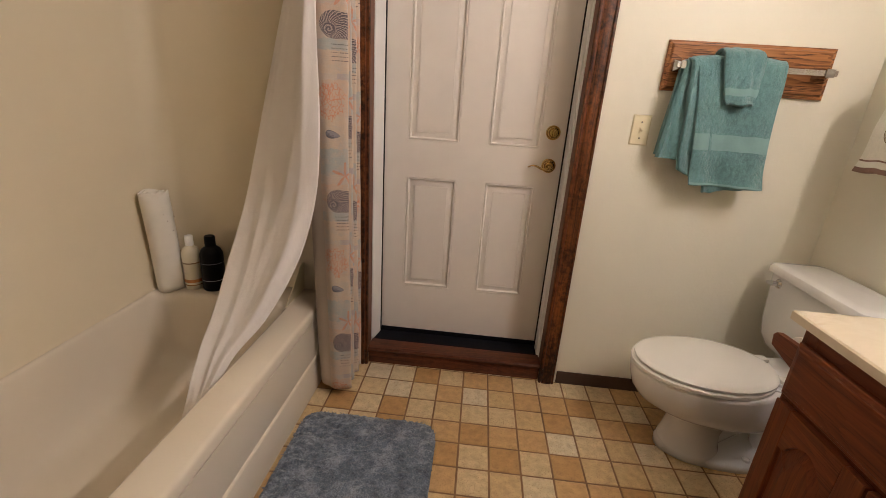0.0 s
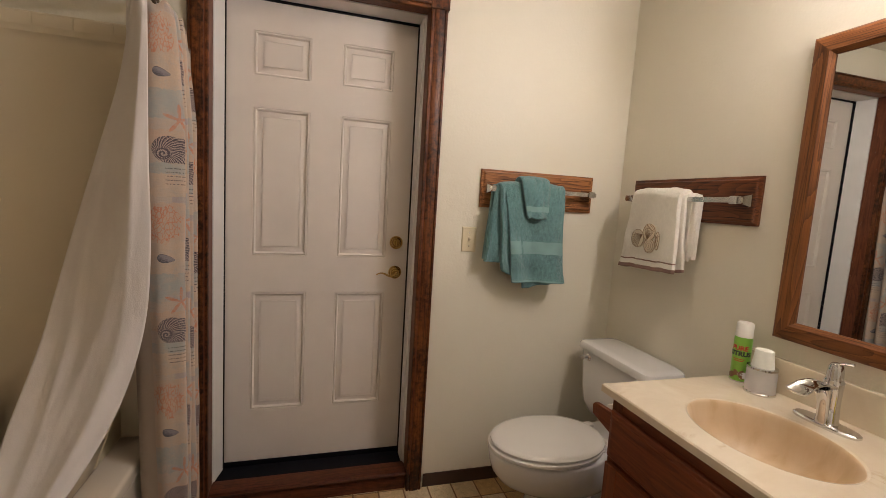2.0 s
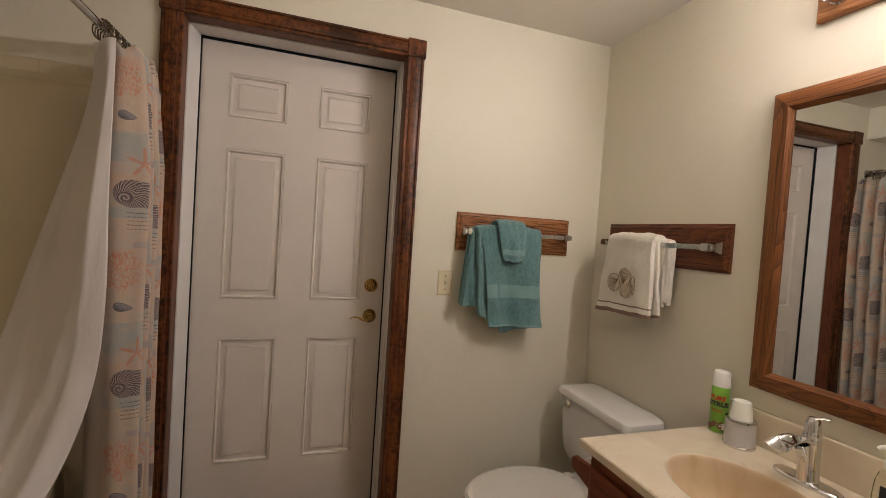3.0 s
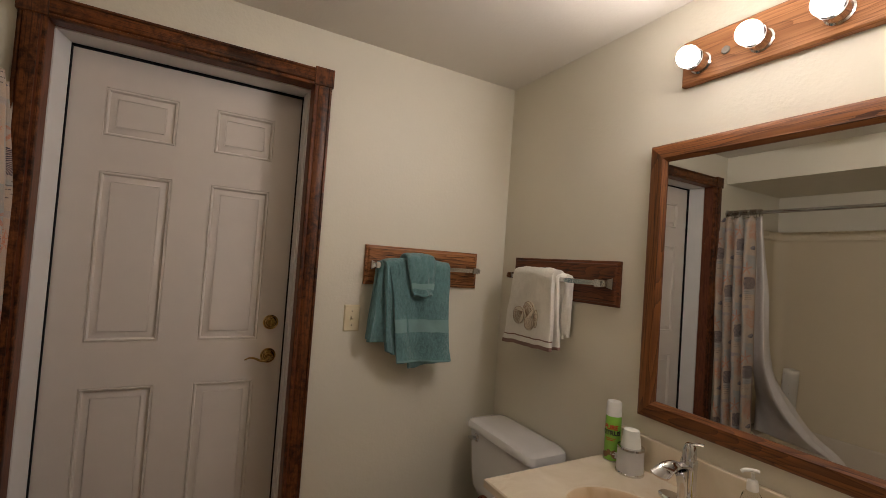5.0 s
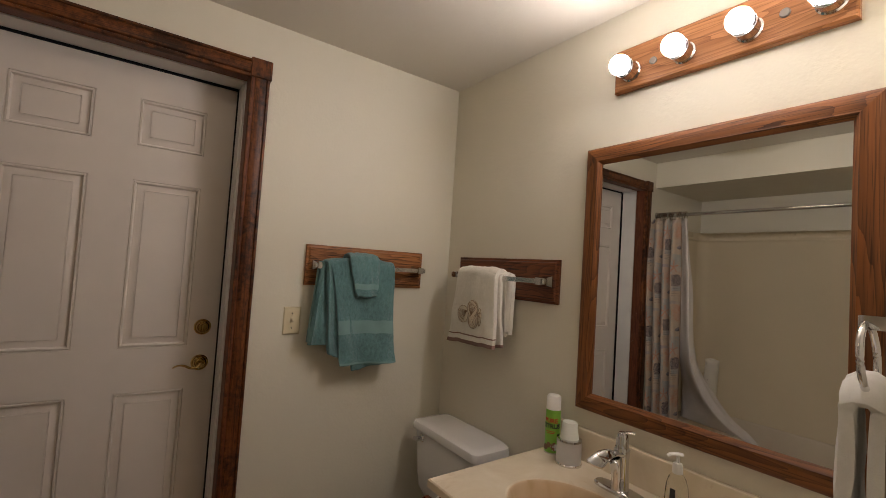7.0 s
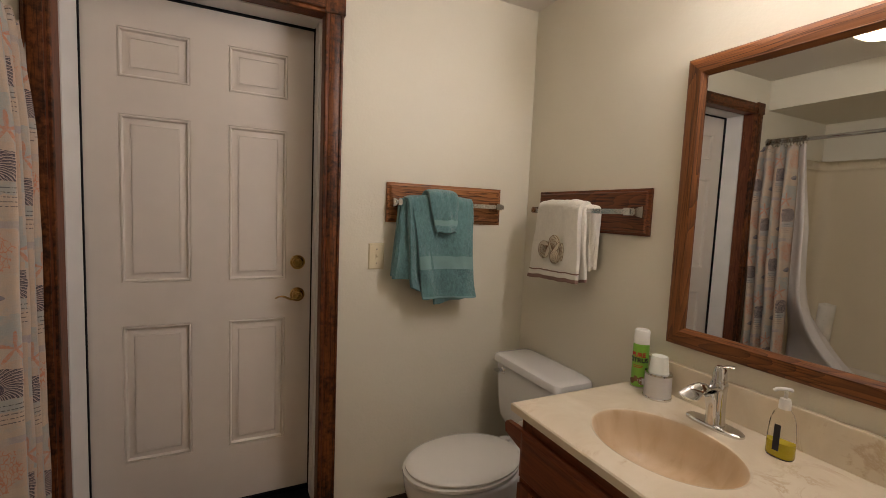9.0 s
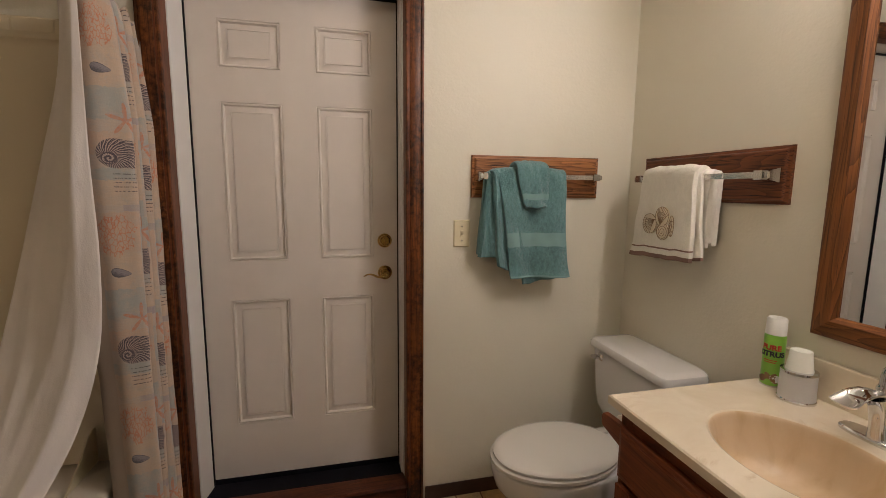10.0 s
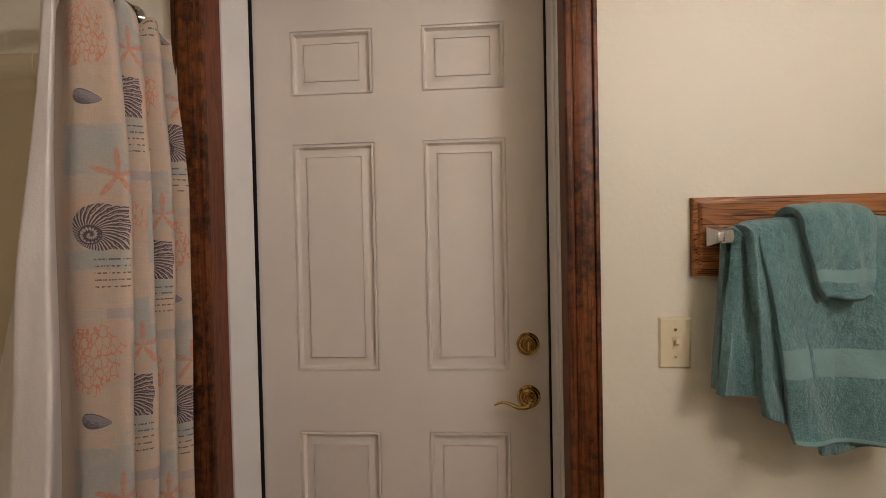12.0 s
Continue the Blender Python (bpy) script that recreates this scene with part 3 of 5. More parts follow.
def door_frame():
    f = thing("door_frame", (0, WALL_N, 0), "dark-stained oak casing round a deep white door jamb", "door frame", kind="structure")
    prof = casing_profile(0.072, 0.022)
    part("casing", extrude(prof, (-0.440, WALL_N, 0.0), (-1, 0, 0), (0, -1, 0), (0, 0, 1), 2.150), M_CASING_V, f, smooth=True)
    part("casing", extrude(prof, (0.396, WALL_N, 0.0), (1, 0, 0), (0, -1, 0), (0, 0, 1), 2.150), M_CASING_V, f, smooth=True)
    part("head_casing", extrude(prof, (-0.437, WALL_N, 2.150), (0, 0, 1), (0, -1, 0), (1, 0, 0), 0.830), M_CASING_H, f, smooth=True)
    part("corner_block", box(0.393, 0.472, WALL_N - 0.027, WALL_N, 2.150, 2.226, 0.003), M_CASING_V, f, "dark square corner block")
    part("corner_block", box(-0.516, -0.437, WALL_N - 0.027, WALL_N, 2.150, 2.226, 0.003), M_CASING_V, f, "dark square corner block")
    # oak lining of the opening, then the white frame
    part("lining", box(-0.466, -0.4425, 1.852, 1.940, 0.08, 2.175, 0.002), M_EXT, f)
    part("lining", box(0.3975, 0.416, 1.852, 1.938, 0.08, 2.175, 0.002), M_EXT, f)
    part("head_lining", box(-0.4425, 0.3975, 1.872, 1.938, 2.156, 2.175, 0.002), M_EXT, f)
    part("jamb", loft([[(-0.466, 1.942, z), (-0.4395, 1.942, z), (-0.4195, 2.041, z), (-0.4195, 2.078, z), (-0.466, 2.078, z)] for z in (0.08, 2.152)]), M_JAMB, f, "white painted jamb")
    part("jamb", box(0.3945, 0.416, 1.940, 2.078, 0.08, 2.175, 0.003), M_JAMB, f, "white painted jamb")
    part("head_jamb", box(-0.466, 0.3945, 1.940, 2.078, 2.1525, 2.175, 0.003), M_JAMB, f)
    part("weatherstrip", box(-0.4215, -0.4165, 2.040, 2.056, 0.09, 2.152, 0.001), M_BLACK, f, "black weatherstrip")
    part("weatherstrip", box(0.3915, 0.396, 2.046, 2.056, 0.09, 2.152, 0.001), M_BLACK, f, "black weatherstrip")
    part("weatherstrip", box(-0.4175, 0.3915, 2.045, 2.056, 2.144, 2.153, 0.001), M_BLACK, f, "black weatherstrip")
    part("weatherstrip", box(0.3842, 0.3868, 2.030, 2.0535, 0.09, 2.150, 0.0005), M_BLACK, f, "black weatherstrip")
    part("stop", box(0.387, 0.396, 1.962, 2.040, 0.08, 2.152, 0.003), M_JAMB, f)
    # oak sill with a rounded nosing, black rubber threshold behind it
    nose = [(0, 0), (0, 0.058), (0.004, 0.064), (-0.010, 0.068), (-0.014, 0.078), (-0.008, 0.087), (0.01, 0.09), (0.075, 0.088), (0.075, 0)]
    part("sill", extrude(nose, (-0.440, WALL_N + 0.006, 0.0), (0, 1, 0), (0, 0, 1), (1, 0, 0), 0.836), M_SILL, f, "worn oak sill", smooth=True)
    part("threshold", box(-0.466, 0.416, 1.953, 2.13, 0.0, 0.083, 0.004), M_BLACK, f, "black rubber threshold")
    return f


door_frame()

PANEL_X = ((-0.311, -0.079), (0.054, 0.279))
PANEL_Z = ((0.355, 0.906), (1.075, 1.710), (1.842, 2.022))


def door_panel(x0, x1, z0, z1, y):
    """A pressed panel: bead, cove, bevel and raised field."""
    bm = bmesh.new()
    rows = []
    for inset, depth in ((0, 0), (0.0008, 0.005), (0.0030, 0.005), (0.0050, -0.0005), (0.0095, -0.0005), (0.0115, 0.007), (0.0140, 0.0115), (0.0170, 0.0115), (0.0375, 0.0012), (0.0380, 0.0050), (0.0394, 0.0050), (0.0400, 0.0004)):
        rows.append([(x0 + inset, y + depth, z0 + inset), (x1 - inset, y + depth, z0 + inset), (x1 - inset, y + depth, z1 - inset), (x0 + inset, y + depth, z1 - inset)])
    loft(rows, False, True, bm)
    bm.faces.new(list(bm.verts)[-4:])
    return bm


def door():
    y0, y1 = 2.055, 2.10
    x0, x1, z0, z1 = -0.424, 0.394, 0.108, 2.146
    d = thing("door_1", (0, y0, z0), "closed off-white six-panel door with brass hardware", "door", kind="structure")
    bm = bmesh.new()
    xs = sorted({x0, x1, *[v for p in PANEL_X for v in p]})
    zs = sorted({z0, z1, *[v for p in PANEL_Z for v in p]})
    cache = {}

    def vert(x, z):
        if (x, z) not in cache:
            cache[(x, z)] = bm.verts.new((x, y0, z))
        return cache[(x, z)]

    for a, b in zip(xs, xs[1:]):
        for c, e in zip(zs, zs[1:]):
            if (a, b) in PANEL_X and (c, e) in PANEL_Z:
                continue
            bm.faces.new((vert(a, c), vert(b, c), vert(b, e), vert(a, e)))
    box(x0, x1, y0 + 0.013, y1, z0, z1, bm=bm)
    for xa, xb in ((x0, x0 + 0.0005), (x1 - 0.0005, x1)):
        box(xa, xb, y0, y0 + 0.013, z0, z1, bm=bm)
    part("slab", bm, M_DOOR, d)
    for xa, xb in PANEL_X:
        for za, zb in PANEL_Z:
            part("panel", door_panel(xa, xb, za, zb, y0), M_DOOR, d, smooth=True)
    part("sweep", box(x0, x1, y0 - 0.004, y1, 0.084, 0.108, 0.002), M_BLACK, d, "black rubber door sweep")
    # deadbolt with a thumb turn
    cx, cz = 0.329, 1.149
    rose = [(0.0, 0.0), (0.0315, 0.0), (0.0315, -0.005), (0.028, -0.009), (0.0255, -0.008), (0.0235, -0.011), (0.019, -0.015), (0.0165, -0.0145), (0.014, -0.018), (0.0, -0.019)]
    bolt = part("deadbolt", lathe(rose, (cx, y0, cz), 32, "y"), M_BRASS, d, "polished brass deadbolt rose", True)
    part("thumb_turn", box(cx - 0.005, cx + 0.005, y0 - 0.034, y0 - 0.017, cz - 0.017, cz + 0.013, 0.004), M_BRASS, bolt, smooth=True)
    cz = 1.005
    lev = part("lever_rose", lathe(rose, (cx, y0, cz), 32, "y"), M_BRASS, d, "polished brass lever rose", True)
    line = smooth_line([(cx, y0 - 0.012, cz), (cx, y0 - 0.045, cz - 0.001), (cx - 0.012, y0 - 0.056, cz - 0.008), (cx - 0.035, y0 - 0.057, cz - 0.009), (cx - 0.058, y0 - 0.056, cz + 0.001), (cx - 0.078, y0 - 0.054, cz + 0.003), (cx - 0.096, y0 - 0.050, cz - 0.006)], 5)
    rad = [0.010 if i < 6 else 0.0085 - 0.0055 * min(1, (i - 6) / (len(line) - 7)) for i in range(len(line))]
    part("lever", sweep(line, rad, 12, 0.8), M_BRASS, lev, "curved brass lever handle", True)


door()


def light_switch():
    s = thing("light_switch", (0.631, WALL_N, 1.194), "ivory toggle light switch plate on the cream wall", "light switch")
    x0, x1, z0, z1 = 0.596, 0.666, 1.137, 1.251
    part("plate", loft([[(x0 - e, WALL_N - d, z0 - e), (x1 + e, WALL_N - d, z0 - e), (x1 + e, WALL_N - d, z1 + e), (x0 - e, WALL_N - d, z1 + e)] for e, d in ((0, 0), (0, 0.002), (-0.004, 0.006))]), M_IVORY, s)
    part("collar", box(0.625, 0.637, WALL_N - 0.008, WALL_N - 0.005, 1.181, 1.207, 0.001), M_IVORY, s)
    bm = loft([[(0.627, WALL_N - 0.006, 1.187), (0.635, WALL_N - 0.006, 1.187), (0.635, WALL_N - 0.006, 1.199), (0.627, WALL_N - 0.006, 1.199)], [(0.6275, WALL_N - 0.02, 1.196), (0.6345, WALL_N - 0.02, 1.196), (0.6345, WALL_N - 0.019, 1.204), (0.6275, WALL_N - 0.019, 1.204)]])
    part("toggle", bm, M_IVORY, s)
    for z in (1.164, 1.224):
        part("screw", lathe([(0.0035, 0), (0.0032, -0.0015), (0.0, -0.002)], (0.631, WALL_N - 0.006, z), 12, "y"), M_NICKEL, s)


light_switch()


# ---- towel bars on oak boards ----
def towel_bar(name, m, length, material, label, zc=1.416):
    """A board with routed edges and a square bar on two posts, built along x facing -y, then placed by m."""
    t = thing(name, (0, 0, 0), label, "towel bar")
    h, th = 0.0865, 0.02
    ring = lambda e, d: [(e, -d, -h + e), (length - e, -d, -h + e), (length - e, -d, h - e), (e, -d, h - e)]
    part("board", loft([ring(0, 0), ring(0, 0.010), ring(0.003, 0.012), ring(0.010, 0.0135), ring(0.013, 0.018), ring(0.017, th)]), material, t)
    zb = 0.0
    for x in (0.045, length - 0.045):
        part("post", loft([[(x + s * a, -d, zb + c * b) for a, c in ((-1, -1), (1, -1), (1, 1), (-1, 1))] for d, s, b in ((th - 0.001, 0.0225, 0.0215), (th + 0.003, 0.0225, 0.0215), (th + 0.036, 0.0135, 0.0125), (th + 0.040, 0.0130, 0.0120), (th + 0.041, 0.0145, 0.0135), (th + 0.059, 0.0145, 0.0135), (th + 0.060, 0.0135, 0.0125))]), M_POST, t)
    part("bar", box(0.018, length - 0.018, -th - 0.055, -th - 0.045, zb - 0.0095, zb + 0.0095, 0.001), M_NICKEL, t, "square brushed steel bar")
    t.matrix_world = m
    return t


towel_bar("towel_bar", pose(0.668, WALL_N, 1.430), 0.579, M_OAK_X, "oak towel board with a square steel bar")
towel_bar("towel_bar", pose(WALL_E, 1.756, 1.425, 0, 0, -90), 0.622, M_OAK_Y, "darker oak towel board with a square steel bar")


def drape(width, front, back, gap, folds, seed, lean=0.0, flare=0.0, drop=0.0, steps=48, across=40, puff=0.006, curl=0.0, sweep_=0.0, bow=0.0, bands=()):
    """Cloth hung over a bar along x at the origin: down the front (-y) and the back. sweep_ bows the sides, curl rolls the lower hem out."""
    bm = bmesh.new()
    total = front + back + gap * 1.6
    rows = []
    for i in range(steps + 1):
        s = i / steps * total
        row = []
        for j in range(across + 1):
            f = j / across
            if s < front:
                k = (front - s) / front
                y, z = -gap / 2 - 0.004, -(front - s)
                side = -1
            elif s < front + gap * 1.6:
                a = (s - front) / (gap * 1.6) * math.pi
                y, z, k, side = -math.cos(a) * (gap / 2 + 0.004), math.sin(a) * gap * 0.5, 0.0, 0
            else:
                k = (s - front - gap * 1.6) / back
                y, z = gap / 2 + 0.004, -(s - front - gap * 1.6)
                side = 0.35
            g = f + 0.10 * noise.noise(Vector((k * 1.7, seed, f * 1.3)))
            wave = math.sin(g * folds * 2 * math.pi + seed) * 0.55 + math.sin(g * folds * 4.7 + seed * 2.3 + k * 1.5) * 0.3 + 0.5 * noise.noise(Vector((g * folds * 3, k * 2.4, seed * 3)))
            y += side * wave * puff * (0.3 + 1.7 * k)
            y += (side or -0.5) * 0.006 * noise.noise(Vector((f * 5, z * 10, seed)))
            if side < 0:
                y -= curl * max(0, k - 0.9) * 10 * (0.4 + 0.6 * math.sin(f * 5 + seed) ** 2)
            x = width * (f - 0.5) * (1 + flare * k) + lean * k + sweep_ * math.sin(k * math.pi) * (0.5 - f) + 0.005 * noise.noise(Vector((z * 7, seed, f * 2)))
            crown = -0.006 * (abs(f - 0.5) * 2) ** 4 if side == 0 else 0.0
            zz = z - drop * (f - 0.5) * (k if side < 0 else 0) + 0.006 * k * noise.noise(Vector((f * 4, 3.1, seed))) + crown + 0.003 * noise.noise(Vector((f * 7, 8.0, seed))) - bow * (abs(f - 0.5) * 2) ** 2 * (1 - 0.6 * k)
            row.append(bm.verts.new((x, y, zz)))
        rows.append(row)
    for i, (a, b) in enumerate(zip(rows, rows[1:])):
        down = front - (i + 0.5) / steps * total
        slot = next((m for lo, hi, m in bands if lo < down < hi), 0)
        for p, q, r, t in zip(a, a[1:], b[1:], b):
            bm.faces.new((p, q, r, t)).material_index = slot
    return bm


def cloth_part(name, bm, materials, parent, m, thickness, label=""):
    """Link a drape as a part with real thickness."""
    for f in bm.faces:
        f.smooth = True
    bmesh.ops.transform(bm, matrix=m, verts=bm.verts)
    o = BASE[parent]
    bmesh.ops.translate(bm, verts=bm.verts, vec=-o)
    me = bpy.data.meshes.new(name)
    bm.to_mesh(me)
    bm.free()
    for x in materials:
        me.materials.append(x)
    ob = new(name, me)
    ob.parent = parent
    s = ob.modifiers.new("thickness", "SOLIDIFY")
    s.thickness, s.offset = thickness, 0.0
    b = ob.modifiers.new("round", "BEVEL")
    b.width, b.segments, b.limit_method, b.angle_limit = thickness * 0.42, 2, "ANGLE", radians(50)
    return tagged(ob, label)


def teal_towels():
    y = 1.80
    t = thing("bath_towel", (0.91, y, 1.43), "teal terry bath towel folded over the bar", "towel")
    cloth_part("front_fold", drape(0.300, 0.428, 0.30, 0.036, 1.3, 0.9, lean=0.046, flare=-0.12, drop=0.004, steps=96, puff=0.011, curl=0.012, sweep_=0.016, bands=((0.238, 0.300, 1), (0.419, 0.428, 1))), [M_TEAL, M_TEAL_BAND], t, pose(0.897, y, 1.441), 0.017)
    cloth_part("under_fold", drape(0.215, 0.438, 0.30, 0.026, 1.0, 2.9, lean=0.060, flare=-0.05, drop=-0.03, puff=0.006), [M_TEAL], t, pose(0.915, y, 1.437), 0.012)
    cloth_part("inner_fold", drape(0.085, 0.395, 0.34, 0.030, 0.8, 2.2, lean=0.045, flare=0.45, drop=0.05, across=20, puff=0.008), [M_TEAL], t, pose(0.766, y - 0.002, 1.438, 0, 0, 16), 0.017)
    cloth_part("back_fold", drape(0.060, 0.330, 0.32, 0.024, 0.8, 4.0, lean=-0.012, flare=0.75, across=18, puff=0.009), [M_TEAL], t, pose(0.742, y + 0.010, 1.434, 0, 0, 20), 0.017)
    w = thing("washcloth", (0.91, y, 1.45), "small teal washcloth folded over the bath towel", "washcloth")
    cloth_part("inner_layer", drape(0.130, 0.143, 0.10, 0.050, 0.9, 5.6, lean=0.032, flare=-0.10, across=20, steps=30, puff=0.004), [M_TEAL], w, pose(0.893, y, 1.4525, 0, 0, 4), 0.010)
    cloth_part("outer_layer", drape(0.140, 0.150, 0.10, 0.064, 0.9, 5.1, lean=0.034, flare=-0.12, across=24, steps=44, puff=0.006, curl=0.012, bands=((0.095, 0.120, 1),)), [M_TEAL, M_TEAL_BAND], w, pose(0.892, y, 1.455, 0, 0, 4), 0.016)


teal_towels()


def cream_towel():
    x = 1.348
    t = thing("hand_towel", (x, 1.48, 1.43), "cream hand towel with embroidered shells and a brown striped hem", "hand towel")
    m = pose(x, 1.515, 1.439, 0, 0, -90)

    cloth_part("front_fold", drape(0.258, 0.316, 0.25, 0.044, 1.0, 1.9, lean=-0.014, flare=0.18, drop=-0.012, steps=120, across=34, puff=0.008, curl=0.006, bands=((0.272, 0.280, 1), (0.298, 0.33, 1))), [M_CREAM_TERRY, M_BROWN_TRIM], t, m, 0.020)
    cloth_part("under_layer", drape(0.250, 0.300, 0.25, 0.020, 1.1, 4.3, lean=0.004, flare=0.10, drop=-0.01, across=30, puff=0.005, bands=((0.285, 0.31, 1),)), [M_CREAM_TERRY, M_BROWN_TRIM], t, pose(x + 0.004, 1.500, 1.434, 0, 0, -90), 0.014)
    cloth_part("back_fold", drape(0.105, 0.250, 0.24, 0.022, 0.9, 0.4, lean=-0.006, flare=0.0, drop=-0.045, across=20, puff=0.007), [M_CREAM_TERRY], t, pose(x + 0.024, 1.400, 1.430, 0, 0, -90), 0.024)
    # embroidered shells: pale pads with rows of dark stitching
    for cy, cz, ry, rz, ribs, turn in ((1.580, 1.252, 0.037, 0.038, 9, 2.6), (1.516, 1.282, 0.034, 0.036, 9, -1.4), (1.508, 1.226, 0.030, 0.030, 0, 0.0), (1.466, 1.250, 0.012, 0.038, 4, 0.4)):
        xs = x - 0.042
        rings = [[(xs - 0.004 * (1 - f * f), cy + ry * f * math.cos(a), cz + rz * f * math.sin(a)) for a in [2 * math.pi * i / 36 for i in range(36)]] for f in (1.0, 0.9, 0.75, 0.5, 0.25)]
        rings.insert(0, [(v[0] + 0.012, v[1], v[2]) for v in rings[0]])
        e = part("embroidery", loft(rings, True, True), M_EMBROID, t, "tan embroidered shell", True)
        lift = lambda u, v: xs - 0.0006 - 0.004 * (1 - min(1, u * u + v * v))
        bend_ = lambda u, v: (lift(u, v), cy + ry * u, cz + rz * v)
        lines = [[(math.cos(a), math.sin(a)) for a in [2 * math.pi * i / 36 for i in range(37)]]]
        if ribs:
            hu, hv = 0.9 * math.cos(turn), 0.9 * math.sin(turn)
            for k in range(ribs):
                a = turn + math.pi + (k - (ribs - 1) / 2) * 2.5 / ribs
                lines.append([(hu + (math.cos(a) - hu) * q / 6, hv + (math.sin(a) - hv) * q / 6) for q in range(7)])
            for c in (0.45, 0.72):
                lines.append([(hu * (1 - c) + c * math.cos(a), hv * (1 - c) + c * math.sin(a)) for a in [turn + math.pi + (i - 10) * 0.125 for i in range(21)]])
        else:
            lines.append([(q / 60 * math.cos(q * 0.34), q / 60 * math.sin(q * 0.34)) for q in range(4, 60)])
        for line in lines:
            part("stitching", sweep([bend_(u, v) for u, v in line], 0.0009, 5), M_STITCH, e, "dark stitched line")


cream_towel()


# ---- bathtub and its surround ----
def tub_ring(x0, x1, y0, y1, z, r, n=8):
    """A level rounded rectangle."""
    out = []
    for cx, cy, a0 in ((x1 - r, y1 - r, 0), (x0 + r, y1 - r, 90), (x0 + r, y0 + r, 180), (x1 - r, y0 + r, 270)):
        for i in range(n + 1):
            a = radians(a0 + 90 * i / n)
            out.append((cx + r * math.cos(a), cy + r * math.sin(a), z))
    return out


def bathtub():
    t = thing("bathtub", (-0.97, 1.1, 0), "almond acrylic bathtub with a rounded rim", "bathtub")
    a, b, c, d = WALL_W + 0.012, TUB_X, 0.345, 1.86
    rings = [tub_ring(a, b, c, d, RIM - 0.046, 0.012), tub_ring(a, b, c, d, RIM - 0.016, 0.012), tub_ring(a + 0.001, b - 0.002, c + 0.002, d - 0.002, RIM - 0.009, 0.013), tub_ring(a + 0.002, b - 0.006, c + 0.005, d - 0.005, RIM - 0.003, 0.014), tub_ring(a + 0.004, b - 0.014, c + 0.011, d - 0.009, RIM, 0.016)]
    a, b, c, d = a + 0.016, -0.732, c + 0.10, 1.702
    for e, down, r in ((0, 0, 0.050), (0.005, 0.001, 0.052), (0.010, 0.005, 0.054), (0.014, 0.011, 0.056), (0.017, 0.020, 0.058), (0.022, 0.05, 0.062), (0.030, 0.11, 0.070), (0.040, 0.17, 0.078), (0.050, 0.225, 0.086)):
        rings.append(tub_ring(a + e * 0.8, b - e, c + e, d - e * 1.6, RIM - down, r))
    for e, z, r in ((0.058, 0.128, 0.092), (0.070, 0.103, 0.096), (0.086, 0.086, 0.098), (0.106, 0.076, 0.09), (0.13, 0.071, 0.08), (0.16, 0.069, 0.07)):
        rings.append(tub_ring(a + e * 0.9, b - e, c + e, d - e * 1.4, z, r))
    bm = loft(rings, False, True)
    bm.verts.ensure_lookup_table()
    bm.faces.new(bm.verts[-len(rings[-1]):])
    part("basin", bm, M_TUB, t, smooth=True)
    prof = [(0.006, 0.0), (0.006, 0.150), (0.004, 0.156), (-0.0015, 0.160), (-0.0015, 0.330), (-0.05, 0.330), (-0.05, 0.0)]
    part("apron", extrude(prof, (TUB_X, 0.345, 0.0), (1, 0, 0), (0, 0, 1), (0, 1, 0), 1.515), M_TUB, t, smooth=True)


bathtub()


def surround():
    path, r = [], 0.10
    x0, y0, y1 = WALL_W, 0.335, WALL_N
    path.append(((-0.615, y1), (0, -1)))
    for i in range(9):
        a = radians(90 + 90 * i / 8)
        path.append(((x0 + r + r * math.cos(a), y1 - r + r * math.sin(a)), (-math.cos(a), -math.sin(a))))
    for i in range(9):
        a = radians(180 + 90 * i / 8)
        path.append(((x0 + r + r * math.cos(a), y0 + r + r * math.sin(a)), (-math.cos(a), -math.sin(a))))
    path.append(((-0.615, y0), (0, 1)))
    sec = [(RIM + 0.001, 0.03), (RIM + 0.012, 0.022), (0.9, 0.016), (1.815, 0.014), (1.830, 0.018), (1.838, 0.026), (1.850, 0.026), (1.858, 0.020), (1.900, 0.018), (1.907, 0.012), (1.907, 0.0015)]
    rings = [[(p[0] + n[0] * d, p[1] + n[1] * d, z) for p, n in path] for z, d in sec]
    wall = solo("tub_surround", loft(rings, False, False), M_SURR, "glossy almond fibreglass tub surround", "tub surround", kind="structure", smooth=True)
    tile = bmesh.new()
    loft([[(sx * (0.0575 - i), d, sz * (0.0215 - i)) for sx, sz in ((-1, -1), (1, -1), (1, 1), (-1, 1))] for i, d in ((0, 0.002), (0, -0.0002), (0.002, -0.0012))], bm=tile)
    me = bpy.data.meshes.new("tile")
    tile.to_mesh(me)
    tile.free()
    me.materials.append(M_SURR)
    for i in range(5):
        o = new("tile", me)
        o.parent, o.location = wall, (-0.68 - 0.117 * i, y1 - 0.019, 1.8805)
    for i in range(11):
        o = new("tile", me)
        o.parent, o.location, o.rotation_euler = wall, (x0 + 0.019, 1.70 - 0.117 * i, 1.8805), (0, 0, radians(90))
    g = thing("splash_guard", (-0.68, 1.75, RIM), "small triangular almond splash guard on the tub rim", "splash guard")
    prof = [(1.642, RIM), (1.846, RIM), (1.846, 0.515), (1.835, 0.515), (1.80, 0.50), (1.73, 0.44), (1.67, 0.40)]
    part("fin", loft([[(x, y, z) for y, z in prof] for x in (-0.744, -0.739)]), M_IVORY, g)


surround()


